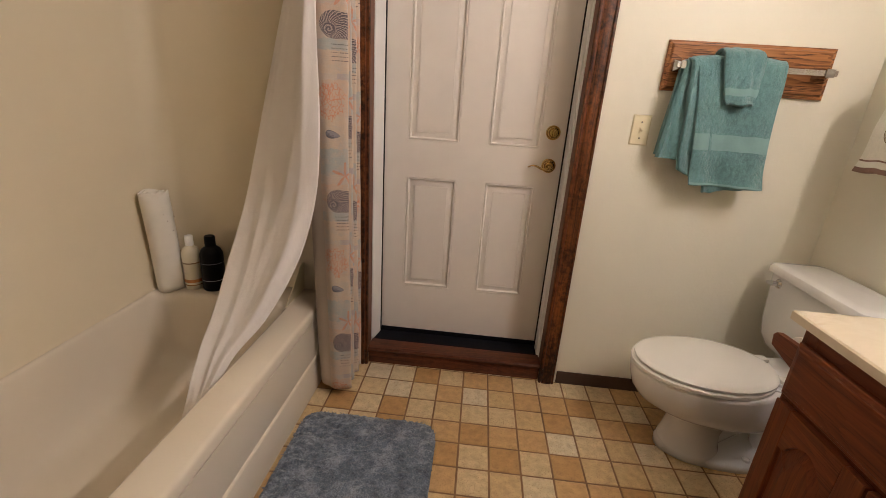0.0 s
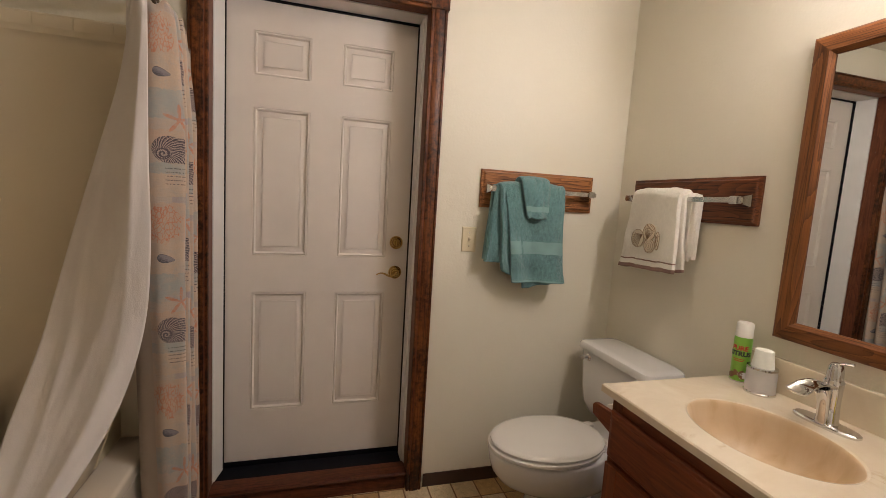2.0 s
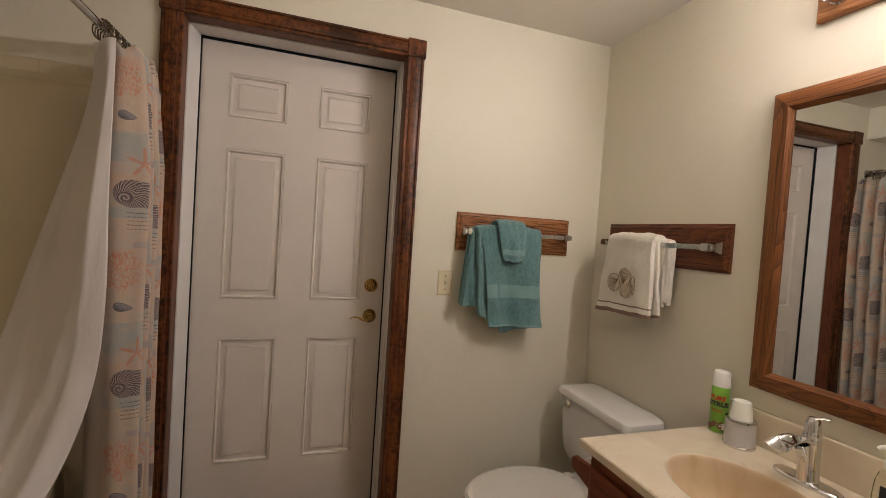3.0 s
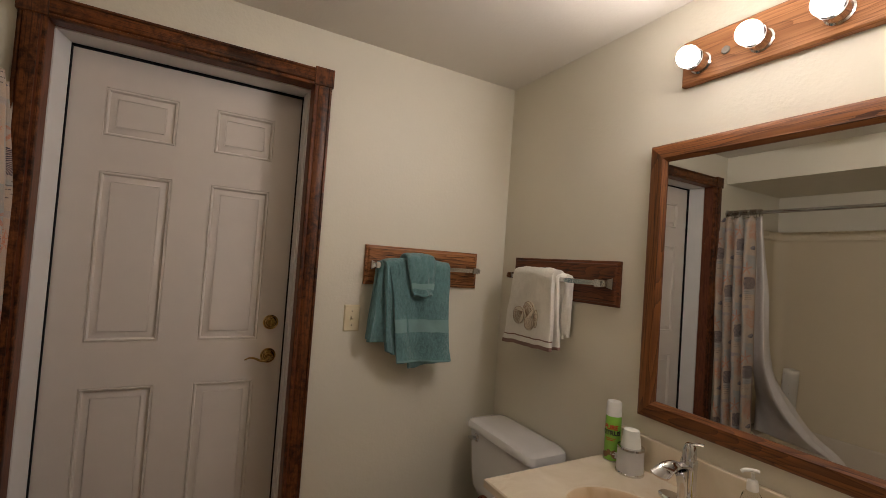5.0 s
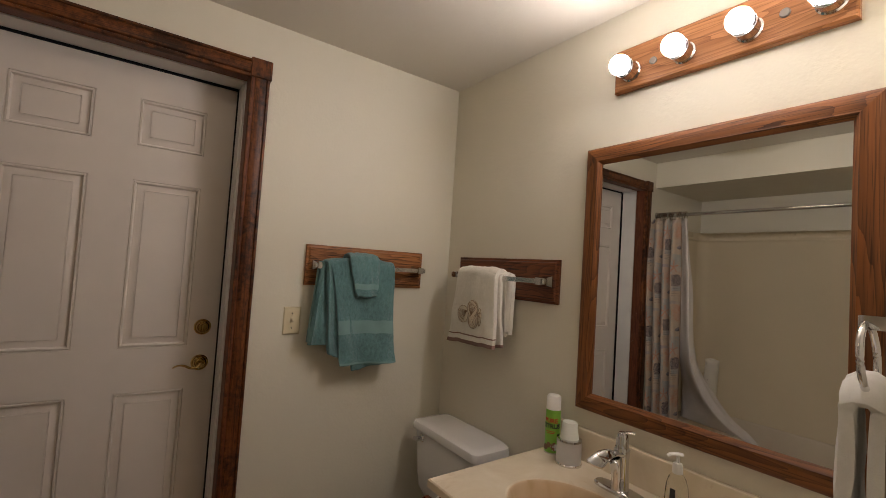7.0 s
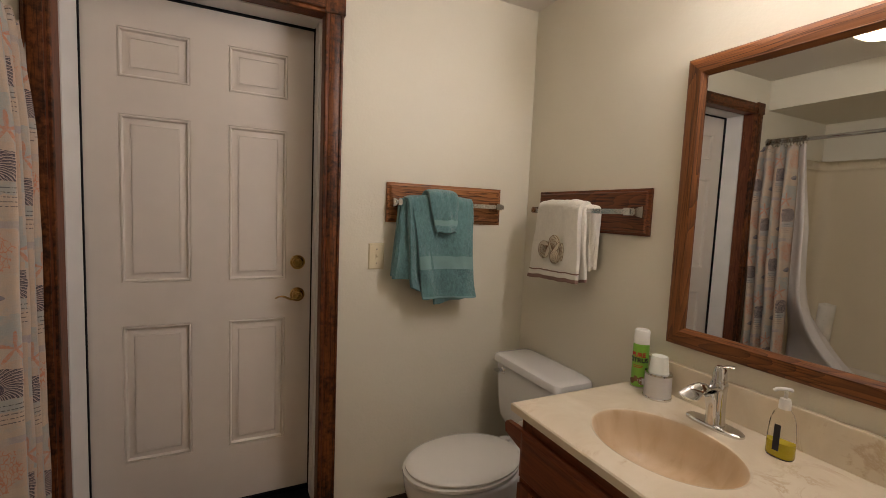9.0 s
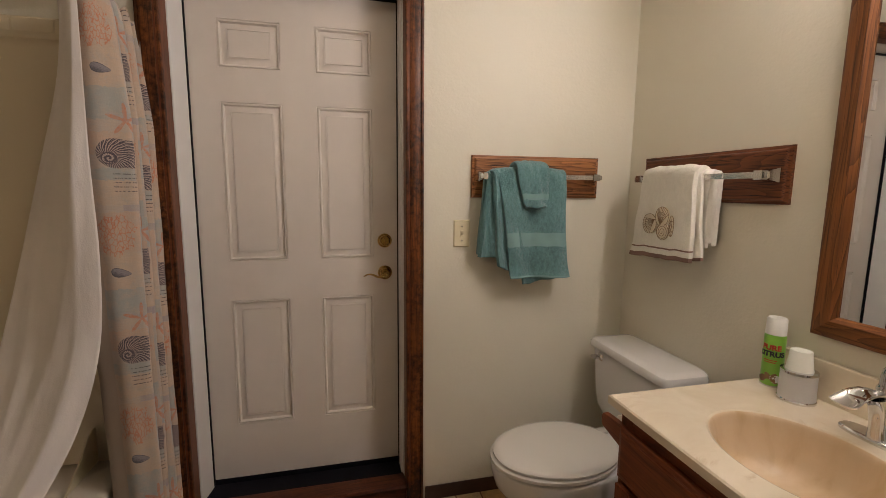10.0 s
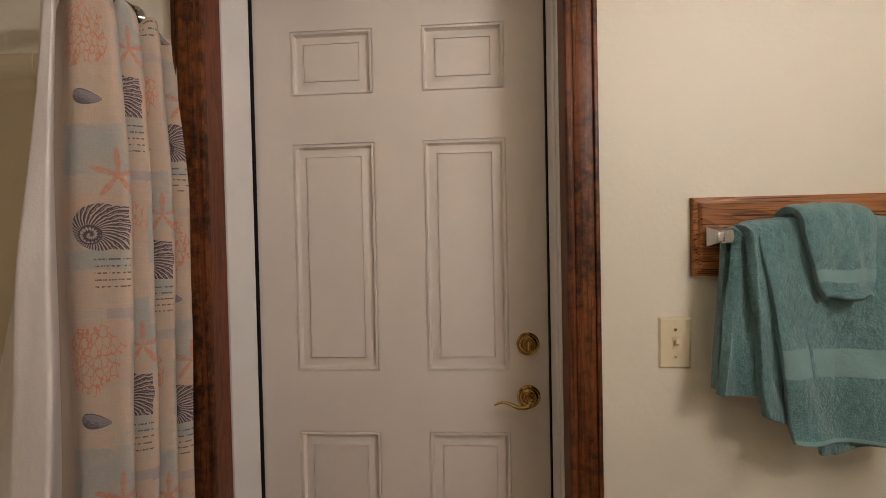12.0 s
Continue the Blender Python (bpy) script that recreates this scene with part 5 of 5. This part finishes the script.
def vanity_top():
    t = thing("countertop", (1.14, 0.65, VTOP), "cream cultured marble countertop with an oval basin and tan veins", "countertop")
    n = 72
    x0, x1, y0, y1, z = 0.851, WALL_E - 0.001, 0.154, 1.131, 0.815
    hole = [(BX + BRX * math.cos(2 * math.pi * i / n), BY + BRY * math.sin(2 * math.pi * i / n)) for i in range(n)]

    def rim(e):
        out = []
        for i in range(n):
            c, s = math.cos(2 * math.pi * i / n), math.sin(2 * math.pi * i / n)
            kx = ((x1 - e - BX) if c > 0 else (BX - x0 - e)) / abs(c) if abs(c) > 1e-6 else 1e9
            ky = ((y1 - e - BY) if s > 0 else (BY - y0 - e)) / abs(s) if abs(s) > 1e-6 else 1e9
            k = min(kx, ky)
            out.append((BX + c * k, BY + s * k))
        return out

    rows = [[(x, y, VTOP) for x, y in rim(0.0)], [(x, y, z - 0.004) for x, y in rim(0.0)], [(x, y, z) for x, y in rim(0.004)]]
    for f in (1.10, 1.03, 1.0):
        rows.append([(BX + (x - BX) * f, BY + (y - BY) * f, z - (0.0 if f > 1.01 else 0.002)) for x, y in hole])
    top = loft(rows, False, True)
    corners = [(a, b) for a in (x0, x1) for b in (y0, y1)]
    for zz, e in ((VTOP, 0.0), (z - 0.004, 0.0), (z, 0.004)):
        for v in top.verts:
            if abs(v.co.z - zz) > 1e-5:
                continue
            for a, b in corners:
                ca, cb = (a + e if a == x0 else a - e), (b + e if b == y0 else b - e)
                if (Vector((ca, cb)) - v.co.xy).length < 0.016:
                    v.co.x, v.co.y = ca, cb
    part("slab", top, M_MARBLE, t)
    bowl = []
    for f, dz in ((1.0, 0.002), (0.99, 0.0035), (0.972, 0.009), (0.95, 0.022), (0.90, 0.055), (0.80, 0.092), (0.65, 0.116), (0.45, 0.128), (0.2, 0.134), (0.10, 0.135)):
        bowl.append([(BX + 0.008 * (1 - f) + (x - BX) * f, BY + (y - BY) * f, z - dz) for x, y in hole])
    part("basin", loft(bowl, False, True), M_BASIN, t, "tan moulded oval basin", True)
    part("drain", lathe([(0.0, 0.004), (0.016, 0.004), (0.021, 0.0025), (0.0225, 0.0), (0.0225, -0.01), (0, -0.01)], (BX + 0.007, BY, z - 0.136), 24), M_CHROME, t, smooth=True)
    part("backsplash", box(WALL_E - 0.022, WALL_E - 0.001, y0, y1, z - 0.001, 0.924, 0.003), M_MARBLE, t)


vanity_top()


def faucet():
    fx, fy, z = 1.320, 0.790, 0.815
    t = thing("faucet", (fx, fy, z), "chrome single-lever waterfall faucet on an oval plate", "faucet")
    part("base_plate", loft([oval(fx - 0.004, fy, z + h, 0.031 - e, 0.081 - e, 48, 2.6) for h, e in ((0, 0), (0.006, 0), (0.010, 0.004), (0.011, 0.012))]), M_CHROME, t, smooth=True)
    part("body", loft([oval(fx + dx, fy, z + h, rx, ry, 28, 2.6) for h, rx, ry, dx in ((0.010, 0.026, 0.026, 0), (0.016, 0.022, 0.023, 0), (0.06, 0.0195, 0.021, 0), (0.105, 0.019, 0.021, 0.001), (0.125, 0.021, 0.022, 0.002), (0.132, 0.018, 0.019, 0.002))]), M_CHROME, t, smooth=True)
    # open trough spout that arches out over the basin
    mid = smooth_line([(fx - 0.010, fy, z + 0.112), (fx - 0.045, fy + 0.004, z + 0.121), (fx - 0.080, fy + 0.010, z + 0.114), (fx - 0.110, fy + 0.015, z + 0.096)], 6)
    rings = []
    for i, p in enumerate(mid):
        k = i / (len(mid) - 1)
        w, d = 0.020 + 0.009 * k, 0.013 - 0.003 * k
        sec = []
        for q in range(13):
            a = math.pi * (q / 12) + math.pi
            sec.append((p.x, p.y + w * math.cos(a), p.z + 0.004 + d * math.sin(a) * 1.1))
        for q in range(13):
            a = 2 * math.pi - math.pi * (q / 12)
            sec.append((p.x, p.y + (w - 0.003) * math.cos(a), p.z + 0.004 + (d - 0.004) * math.sin(a)))
        rings.append(sec)
    part("spout", loft(rings), M_CHROME, t, "open chrome trough spout", True)
    neck = [oval(fx - dx, fy + 0.001, z + h, rx, ry, 24, 2.4) for h, dx, rx, ry in ((0.009, 0.019, 0.013, 0.017), (0.03, 0.021, 0.010, 0.014), (0.06, 0.024, 0.009, 0.014), (0.085, 0.030, 0.011, 0.016), (0.102, 0.040, 0.018, 0.019), (0.110, 0.046, 0.022, 0.020))]
    part("neck", loft(neck), M_CHROME, t, smooth=True)
    han = part("handle", lathe([(0.0, 0.131), (0.019, 0.131), (0.0185, 0.150), (0.016, 0.168), (0.010, 0.176), (0.0, 0.178)], (fx + 0.002, fy, z), 26), M_CHROME, t, "chrome lever handle", True)
    part("lever", sweep(smooth_line([(fx - 0.004, fy + 0.004, z + 0.168), (fx + 0.006, fy - 0.014, z + 0.178), (fx + 0.012, fy - 0.034, z + 0.181)], 5), 0.0075, 10, 0.55), M_CHROME, han, smooth=True)


faucet()


def text_part(body, size, m, material, parent, extrude_=0.0004):
    c = bpy.data.curves.new("lettering", "FONT")
    c.body, c.size, c.align_x, c.align_y, c.extrude, c.offset = body, size, "CENTER", "CENTER", extrude_, 0.0009
    tmp = bpy.data.objects.new("lettering", c)
    scene.collection.objects.link(tmp)
    me = bpy.data.meshes.new_from_object(tmp.evaluated_get(bpy.context.evaluated_depsgraph_get()))
    bpy.data.objects.remove(tmp)
    bpy.data.curves.remove(c)
    me.materials.clear()
    me.materials.append(material)
    bm = bmesh.new()
    bm.from_mesh(me)
    bpy.data.meshes.remove(me)
    bmesh.ops.transform(bm, matrix=m, verts=bm.verts)
    return bm


def bend(bm, c, r, face):
    """Wrap flat lettering (local x across, y up) on an upright cylinder; face: the angle it looks to."""
    for v in bm.verts:
        a = face + v.co.x / r
        v.co = Vector((c[0] + (r + 0.0006 + v.co.z) * math.cos(a), c[1] + (r + 0.0006 + v.co.z) * math.sin(a), c[2] + v.co.y))
    return bm


def spray_can():
    c, r = (1.357, 1.084, 0.815), 0.0265
    t = thing("spray_can", c, "green and white air freshener spray can", "spray can")
    part("can", lathe([(0, 0), (r - 0.002, 0), (r, 0.003), (r, 0.148), (r - 0.003, 0.156), (r - 0.006, 0.158), (0, 0.158)], c, 32), M_GREEN, t, smooth=True)
    part("rim", lathe([(r - 0.003, 0.0), (r + 0.001, 0.001), (r + 0.001, 0.005), (r - 0.002, 0.007)], c, 32), M_CHROME, t, smooth=True)
    part("cap", lathe([(0, 0.154), (r - 0.001, 0.154), (r - 0.0015, 0.198), (r - 0.005, 0.203), (0, 0.204)], c, 32), M_WHITE, t, "white plastic cap", True)
    face = math.atan2(-0.42, -1.0)
    for word, mat_, h, sz in (("PURE", M_RED, 0.117, 0.021), ("CITRUS", M_INK, 0.098, 0.021)):
        part("lettering", bend(text_part(word, sz, Matrix.Identity(4), mat_, t), (c[0], c[1], c[2] + h), r, face), mat_, t)
    for h, w in ((0.080, 0.034), (0.074, 0.028)):
        bm = bmesh.new()
        loft([[(-w / 2 + w * i / 8, -0.0014, 0.0) for i in range(9)], [(-w / 2 + w * i / 8, 0.0014, 0.0) for i in range(9)]], False, False, bm)
        part("small_print", bend(bm, (c[0], c[1], c[2] + h), r, face), M_RED, t)
    rng = random.Random(5)
    for i in range(9):
        bm = lathe([(0.011, 0), (0.0085, 0.0005), (0.0, 0.0008)], (0, 0, 0), 14)
        bmesh.ops.scale(bm, vec=(1.0, 0.62, 1), verts=bm.verts)
        bmesh.ops.rotate(bm, matrix=Matrix.Rotation(rng.uniform(-1, 1), 3, "Z"), verts=bm.verts)
        bmesh.ops.translate(bm, vec=(rng.uniform(-0.024, 0.024), rng.uniform(-0.007, 0.008), 0), verts=bm.verts)
        part("fruit_print", bend(bm, (c[0], c[1], c[2] + 0.026), r, face), M_TANINK if i % 3 else M_WHITE, t)


spray_can()


def cup_dispenser():
    c = (1.334, 0.992, 0.815)
    t = thing("cup_dispenser", c, "frosted grey cup dispenser with chrome rims", "cup dispenser")
    part("body", lathe([(0, 0.002), (0.0415, 0.002), (0.042, 0.008), (0.041, 0.080), (0.040, 0.083), (0.025, 0.084), (0, 0.084)], c, 36), M_FROST, t, smooth=True)
    part("base_rim", lathe([(0.040, 0.0), (0.044, 0.001), (0.044, 0.006), (0.0415, 0.009)], c, 36), M_CHROME, t, smooth=True)
    part("top_rim", lathe([(0.040, 0.078), (0.043, 0.080), (0.042, 0.086), (0.034, 0.087), (0.027, 0.086)], c, 36), M_CHROME, t, smooth=True)
    k = thing("paper_cup", (c[0], c[1], c[2] + 0.084), "small pale paper cups stacked upside down in the dispenser", "paper cup")
    part("cup", lathe([(0.0305, 0.084), (0.0315, 0.0865), (0.0305, 0.090), (0.0245, 0.139), (0.0235, 0.1405), (0.0225, 0.1385), (0.0, 0.138)], c, 30), M_CUP, k, smooth=True)


cup_dispenser()


def soap_pump():
    c = (1.318, 0.624, 0.815)
    t = thing("soap_pump", c, "clear pump bottle half full of yellow hand soap", "soap bottle")
    sec = lambda z, rx, ry: oval(c[0], c[1], c[2] + z, rx, ry, 30, 2.6)
    part("bottle", loft([sec(0, 0.021, 0.028), sec(0.004, 0.023, 0.030), sec(0.05, 0.0225, 0.030), sec(0.09, 0.020, 0.027), sec(0.112, 0.016, 0.021), sec(0.122, 0.0125, 0.0135), sec(0.128, 0.012, 0.012)]), M_SOAPBOTTLE, t, smooth=True).visible_shadow = False
    part("soap", loft([sec(0.0025, 0.0185, 0.0255), sec(0.006, 0.0205, 0.0275), sec(0.040, 0.0202, 0.0275), sec(0.0405, 0.017, 0.024)]), M_SOAP, t, "yellow liquid soap", True)
    strip = ((-0.006, 0.020, 0.0231), (0.008, 0.020, 0.0231), (0.008, 0.086, 0.0208), (-0.006, 0.086, 0.0208))
    part("label", loft([[(c[0] - d + e, c[1] + a, c[2] + z) for a, z, d in strip] for e in (0.0008, -0.0006)]), M_INK, t, "dark label strip")
    part("collar", lathe([(0, 0.124), (0.013, 0.124), (0.013, 0.140), (0.011, 0.150), (0.007, 0.152), (0, 0.152)], c, 22), M_WHITE, t, smooth=True)
    part("stem", lathe([(0, 0.150), (0.0045, 0.150), (0.0045, 0.168), (0, 0.168)], c, 14), M_WHITE, t, smooth=True)
    part("nozzle", sweep(smooth_line([(c[0] + 0.010, c[1] - 0.008, c[2] + 0.172), (c[0], c[1], c[2] + 0.174), (c[0] - 0.014, c[1] + 0.012, c[2] + 0.173), (c[0] - 0.020, c[1] + 0.018, c[2] + 0.167)], 4), 0.0065, 10, 0.7), M_WHITE, t, smooth=True)


soap_pump()


def folded_papers():
    t = thing("folded_papers", (0.95, 0.46, 0.813), "folded printed papers lying on the vanity top", "papers")
    m = Matrix.Translation((0.956, 0.448, 0.002)) @ Matrix.Rotation(radians(-25), 4, "Z")
    for k, (w, h) in enumerate(((0.19, 0.125), (0.19, 0.125), (0.188, 0.122))):
        rings = []
        for i in range(9):
            f = i / 8
            z = 0.8135 + k * 0.004 + 0.010 * f * f * (1 if k else 0.2)
            x = (f - 0.5) * w
            rings.append([m @ Vector((x, -h / 2, z)), m @ Vector((x, h / 2, z + 0.002)), m @ Vector((x, h / 2, z + 0.0024)), m @ Vector((x, -h / 2, z + 0.0004))])
        part("sheet", loft(rings), M_PAPER, t)
    for j, (x0, x1, y0, y1) in enumerate(((-0.06, 0.0, 0.0, 0.05), (-0.06, 0.06, -0.02, -0.014), (-0.06, 0.055, -0.033, -0.027), (-0.06, 0.06, -0.046, -0.04))):
        q = [m @ Vector((x, y, 0.8220 + 0.002 + 0.010 * ((x / 0.188) + 0.5) ** 2 + 0.002 * (y + 0.061) / 0.122 + e)) for e in (0.0005, 0.0009) for x, y in ((x0, y0), (x1, y0), (x1, y1), (x0, y1))]
        part("print", loft([q[:4], q[4:]]), M_GREYPRINT, t)


folded_papers()


def paper_holder():
    t = thing("toilet_paper_holder", (1.0, VY1, 0.64), "oak toilet paper holder on the side of the vanity", "toilet paper holder")
    for x0, x1 in ((0.935, 0.952), (1.075, 1.092)):
        bm = loft([[(x, VY1 + 0.001, 0.600), (x, VY1 + 0.001, 0.690), (x, VY1 + 0.160, 0.680), (x, VY1 + 0.170, 0.668), (x, VY1 + 0.165, 0.638)] for x in (x0, x1)])
        part("arm", bm, M_VAN_Y, t)
    part("back", box(0.930, 1.097, VY1 + 0.0005, VY1 + 0.014, 0.595, 0.695, 0.003), M_VAN_Y, t)
    r = thing("toilet_paper_roll", (1.013, VY1 + 0.085, 0.655), "white toilet paper roll in the oak holder", "toilet paper")
    part("roll", lathe([(0.02, -0.057), (0.049, -0.057), (0.051, -0.055), (0.051, 0.055), (0.049, 0.057), (0.02, 0.057)], (1.013, VY1 + 0.085, 0.652), 32, "x"), M_TISSUE, r, smooth=True)


paper_holder()


# ---- mirror and light bar ----
def wall_mirror():
    t = thing("wall_mirror", (WALL_E, 0.648, 0.986), "large wall mirror in a wide oak frame", "mirror")
    y0, y1, z0, z1, w = 0.244, 1.028, 0.988, 1.917, 0.060
    prof = [(0, 0), (0, 0.014), (0.003, 0.019), (0.010, 0.022), (0.042, 0.019), (0.047, 0.021), (0.052, 0.016), (w, 0.009), (w, 0)]
    o = WALL_E - 0.0005
    for name, org, u, run, length, mat_ in (("top_rail", (o, y0, z1), (0, 0, -1), (0, 1, 0), y1 - y0, M_FRAME_Y), ("bottom_rail", (o, y0, z0), (0, 0, 1), (0, 1, 0), y1 - y0, M_FRAME_Y), ("stile", (o, y0, z0), (0, 1, 0), (0, 0, 1), z1 - z0, M_FRAME_Z), ("stile", (o, y1, z0), (0, -1, 0), (0, 0, 1), z1 - z0, M_FRAME_Z)):
        part(name, extrude(prof, org, u, (-1, 0, 0), run, length, (1, 1)), mat_, t, smooth=True)
    part("glass", box(o - 0.006, o - 0.001, y0 + w - 0.004, y1 - w + 0.004, z0 + w - 0.004, z1 - w + 0.004), M_MIRROR, t, "silvered mirror glass")


wall_mirror()


def vanity_light():
    t = thing("vanity_light", (WALL_E, 0.62, 2.14), "oak vanity light bar with four lit globe bulbs", "vanity light")
    y0, y1, z0, z1 = 0.296, 0.927, 2.096, 2.245
    ring = lambda e, d: [(WALL_E - d, y0 + e, z0 + e), (WALL_E - d, y1 - e, z0 + e), (WALL_E - d, y1 - e, z1 - e), (WALL_E - d, y0 + e, z1 - e)]
    part("board", loft([ring(0, 0.0005), ring(0, 0.018), ring(0.004, 0.022), ring(0.006, 0.024)]), M_BARWOOD, t)
    for y in (0.863, 0.690, 0.517, 0.344):
        c = (WALL_E - 0.024, y, 2.155)
        part("socket", lathe([(0, 0), (0.034, 0), (0.034, -0.004), (0.030, -0.008), (0.031, -0.040), (0.0335, -0.046), (0.031, -0.046), (0.018, -0.02)], c, 26, "x"), M_CHROME, t, smooth=True)
        shell = lambda a: (0.0335 * math.sin(a), -0.068 + 0.0335 * math.cos(a))
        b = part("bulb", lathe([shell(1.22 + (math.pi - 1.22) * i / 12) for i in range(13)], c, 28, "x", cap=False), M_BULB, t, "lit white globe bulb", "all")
        part("bulb_base", lathe([(0.013, -0.022), (0.0135, -0.030)] + [shell(0.36 + (1.22 - 0.36) * i / 6) for i in range(7)], c, 28, "x", cap=False), M_WHITE, b, "white plastic bulb base", "all")
    for y in (0.788, 0.438):
        part("cap_nut", lathe([(0.0125, 0), (0.0125, -0.003), (0.0105, -0.005), (0, -0.0055)], (WALL_E - 0.024, y, 2.167), 20, "x"), M_CAPNUT, t, smooth=True)


vanity_light()


def ceiling_light():
    c = (0.03, 1.04, CEIL)
    t = thing("ceiling_light", c, "round white glass dome ceiling light, lit", "ceiling light")
    part("pan", lathe([(0.0, 0.0), (0.165, 0.0), (0.168, -0.012), (0.160, -0.022), (0.0, -0.022)], c, 40), M_WHITE, t, smooth=True)
    part("dome", lathe([(0.152, -0.020), (0.150, -0.045), (0.135, -0.070), (0.108, -0.088), (0.07, -0.099), (0.03, -0.104), (0.0, -0.105)], c, 40), M_DOME, t, "glowing white glass dome", "all")
    part("finial", lathe([(0.010, -0.102), (0.011, -0.108), (0.006, -0.116), (0.0, -0.118)], c, 16), M_BRASS, t, smooth=True)


ceiling_light()


# ---- towel ring on the wall end ----
def towel_ring():
    x, y, z = 1.110, 0.151, 1.406
    t = thing("towel_ring", (x, y, z), "chrome towel ring on a square bracket", "towel ring")
    part("bracket", loft([[(x + a * s, y + d, z + b * s) for a, b in ((-1, -1), (1, -1), (1, 1), (-1, 1))] for d, s in ((0.0, 0.026), (0.006, 0.026), (0.010, 0.0125), (0.078, 0.0115), (0.080, 0.010))]), M_CHROME, t, smooth=True)
    loop_ = [(x + 0.060 * math.sin(a), y + 0.067 + 0.004 * math.cos(a), z - 0.062 + 0.060 * math.cos(a)) for a in [2 * math.pi * i / 48 for i in range(49)]]
    part("ring", sweep(loop_, 0.0058, 10), M_CHROME, t, smooth=True)
    w = thing("ring_towel", (x, y, z - 0.13), "white hand towel hung through the towel ring", "hand towel")
    cloth_part("cloth", drape(0.085, 0.44, 0.40, 0.036, 1.4, 3.3, flare=0.6, across=32, steps=70, puff=0.009, bow=0.035), [M_WHITE_TERRY], w, pose(x, y + 0.067, z - 0.112, 0, 0, 180), 0.022)


towel_ring()


# ---- floor: a sheet of joints with embossed squares on it ----
floor = structure("floor", box(-1.50, 1.56, -3.52, 2.13, -0.05, -0.0025), M_GROUT, "tan and cream vinyl tile floor", "floor")


def floor_tiles():
    p, x_off, y_off = 0.1165, 0.0375, 1.6385
    e, h = 0.0037, 0.0012
    bm = bmesh.new()
    half = p / 2
    rows = [[(sx * (half - i), sy * (half - i), z) for sx, sy in ((-1, -1), (1, -1), (1, 1), (-1, 1))] for i, z in ((e, -0.0025), (e, -h), (e + 0.002, 0.0))]
    loft(rows, True, True, bm)
    me = bpy.data.meshes.new("tile")
    bm.to_mesh(me)
    bm.free()
    me.materials.append(M_TILE)
    far = bmesh.new()
    for i in range(-6, 13):
        for j in range(-43, 3):
            x, y = x_off + (i + 0.5) * p, y_off + (j + 0.5) * p
            if y > 0.1 and -0.68 < x < 1.44:
                ob = new("tile", me)
                ob.parent = floor
                ob.location = (x, y, 0)
            elif y < 0.1:
                loft([[(x + a, y + b, c) for a, b, c in r] for r in rows], True, True, far)
    part("far_tiles", far, M_TILE, floor)["kind"] = "stuff"


floor_tiles()
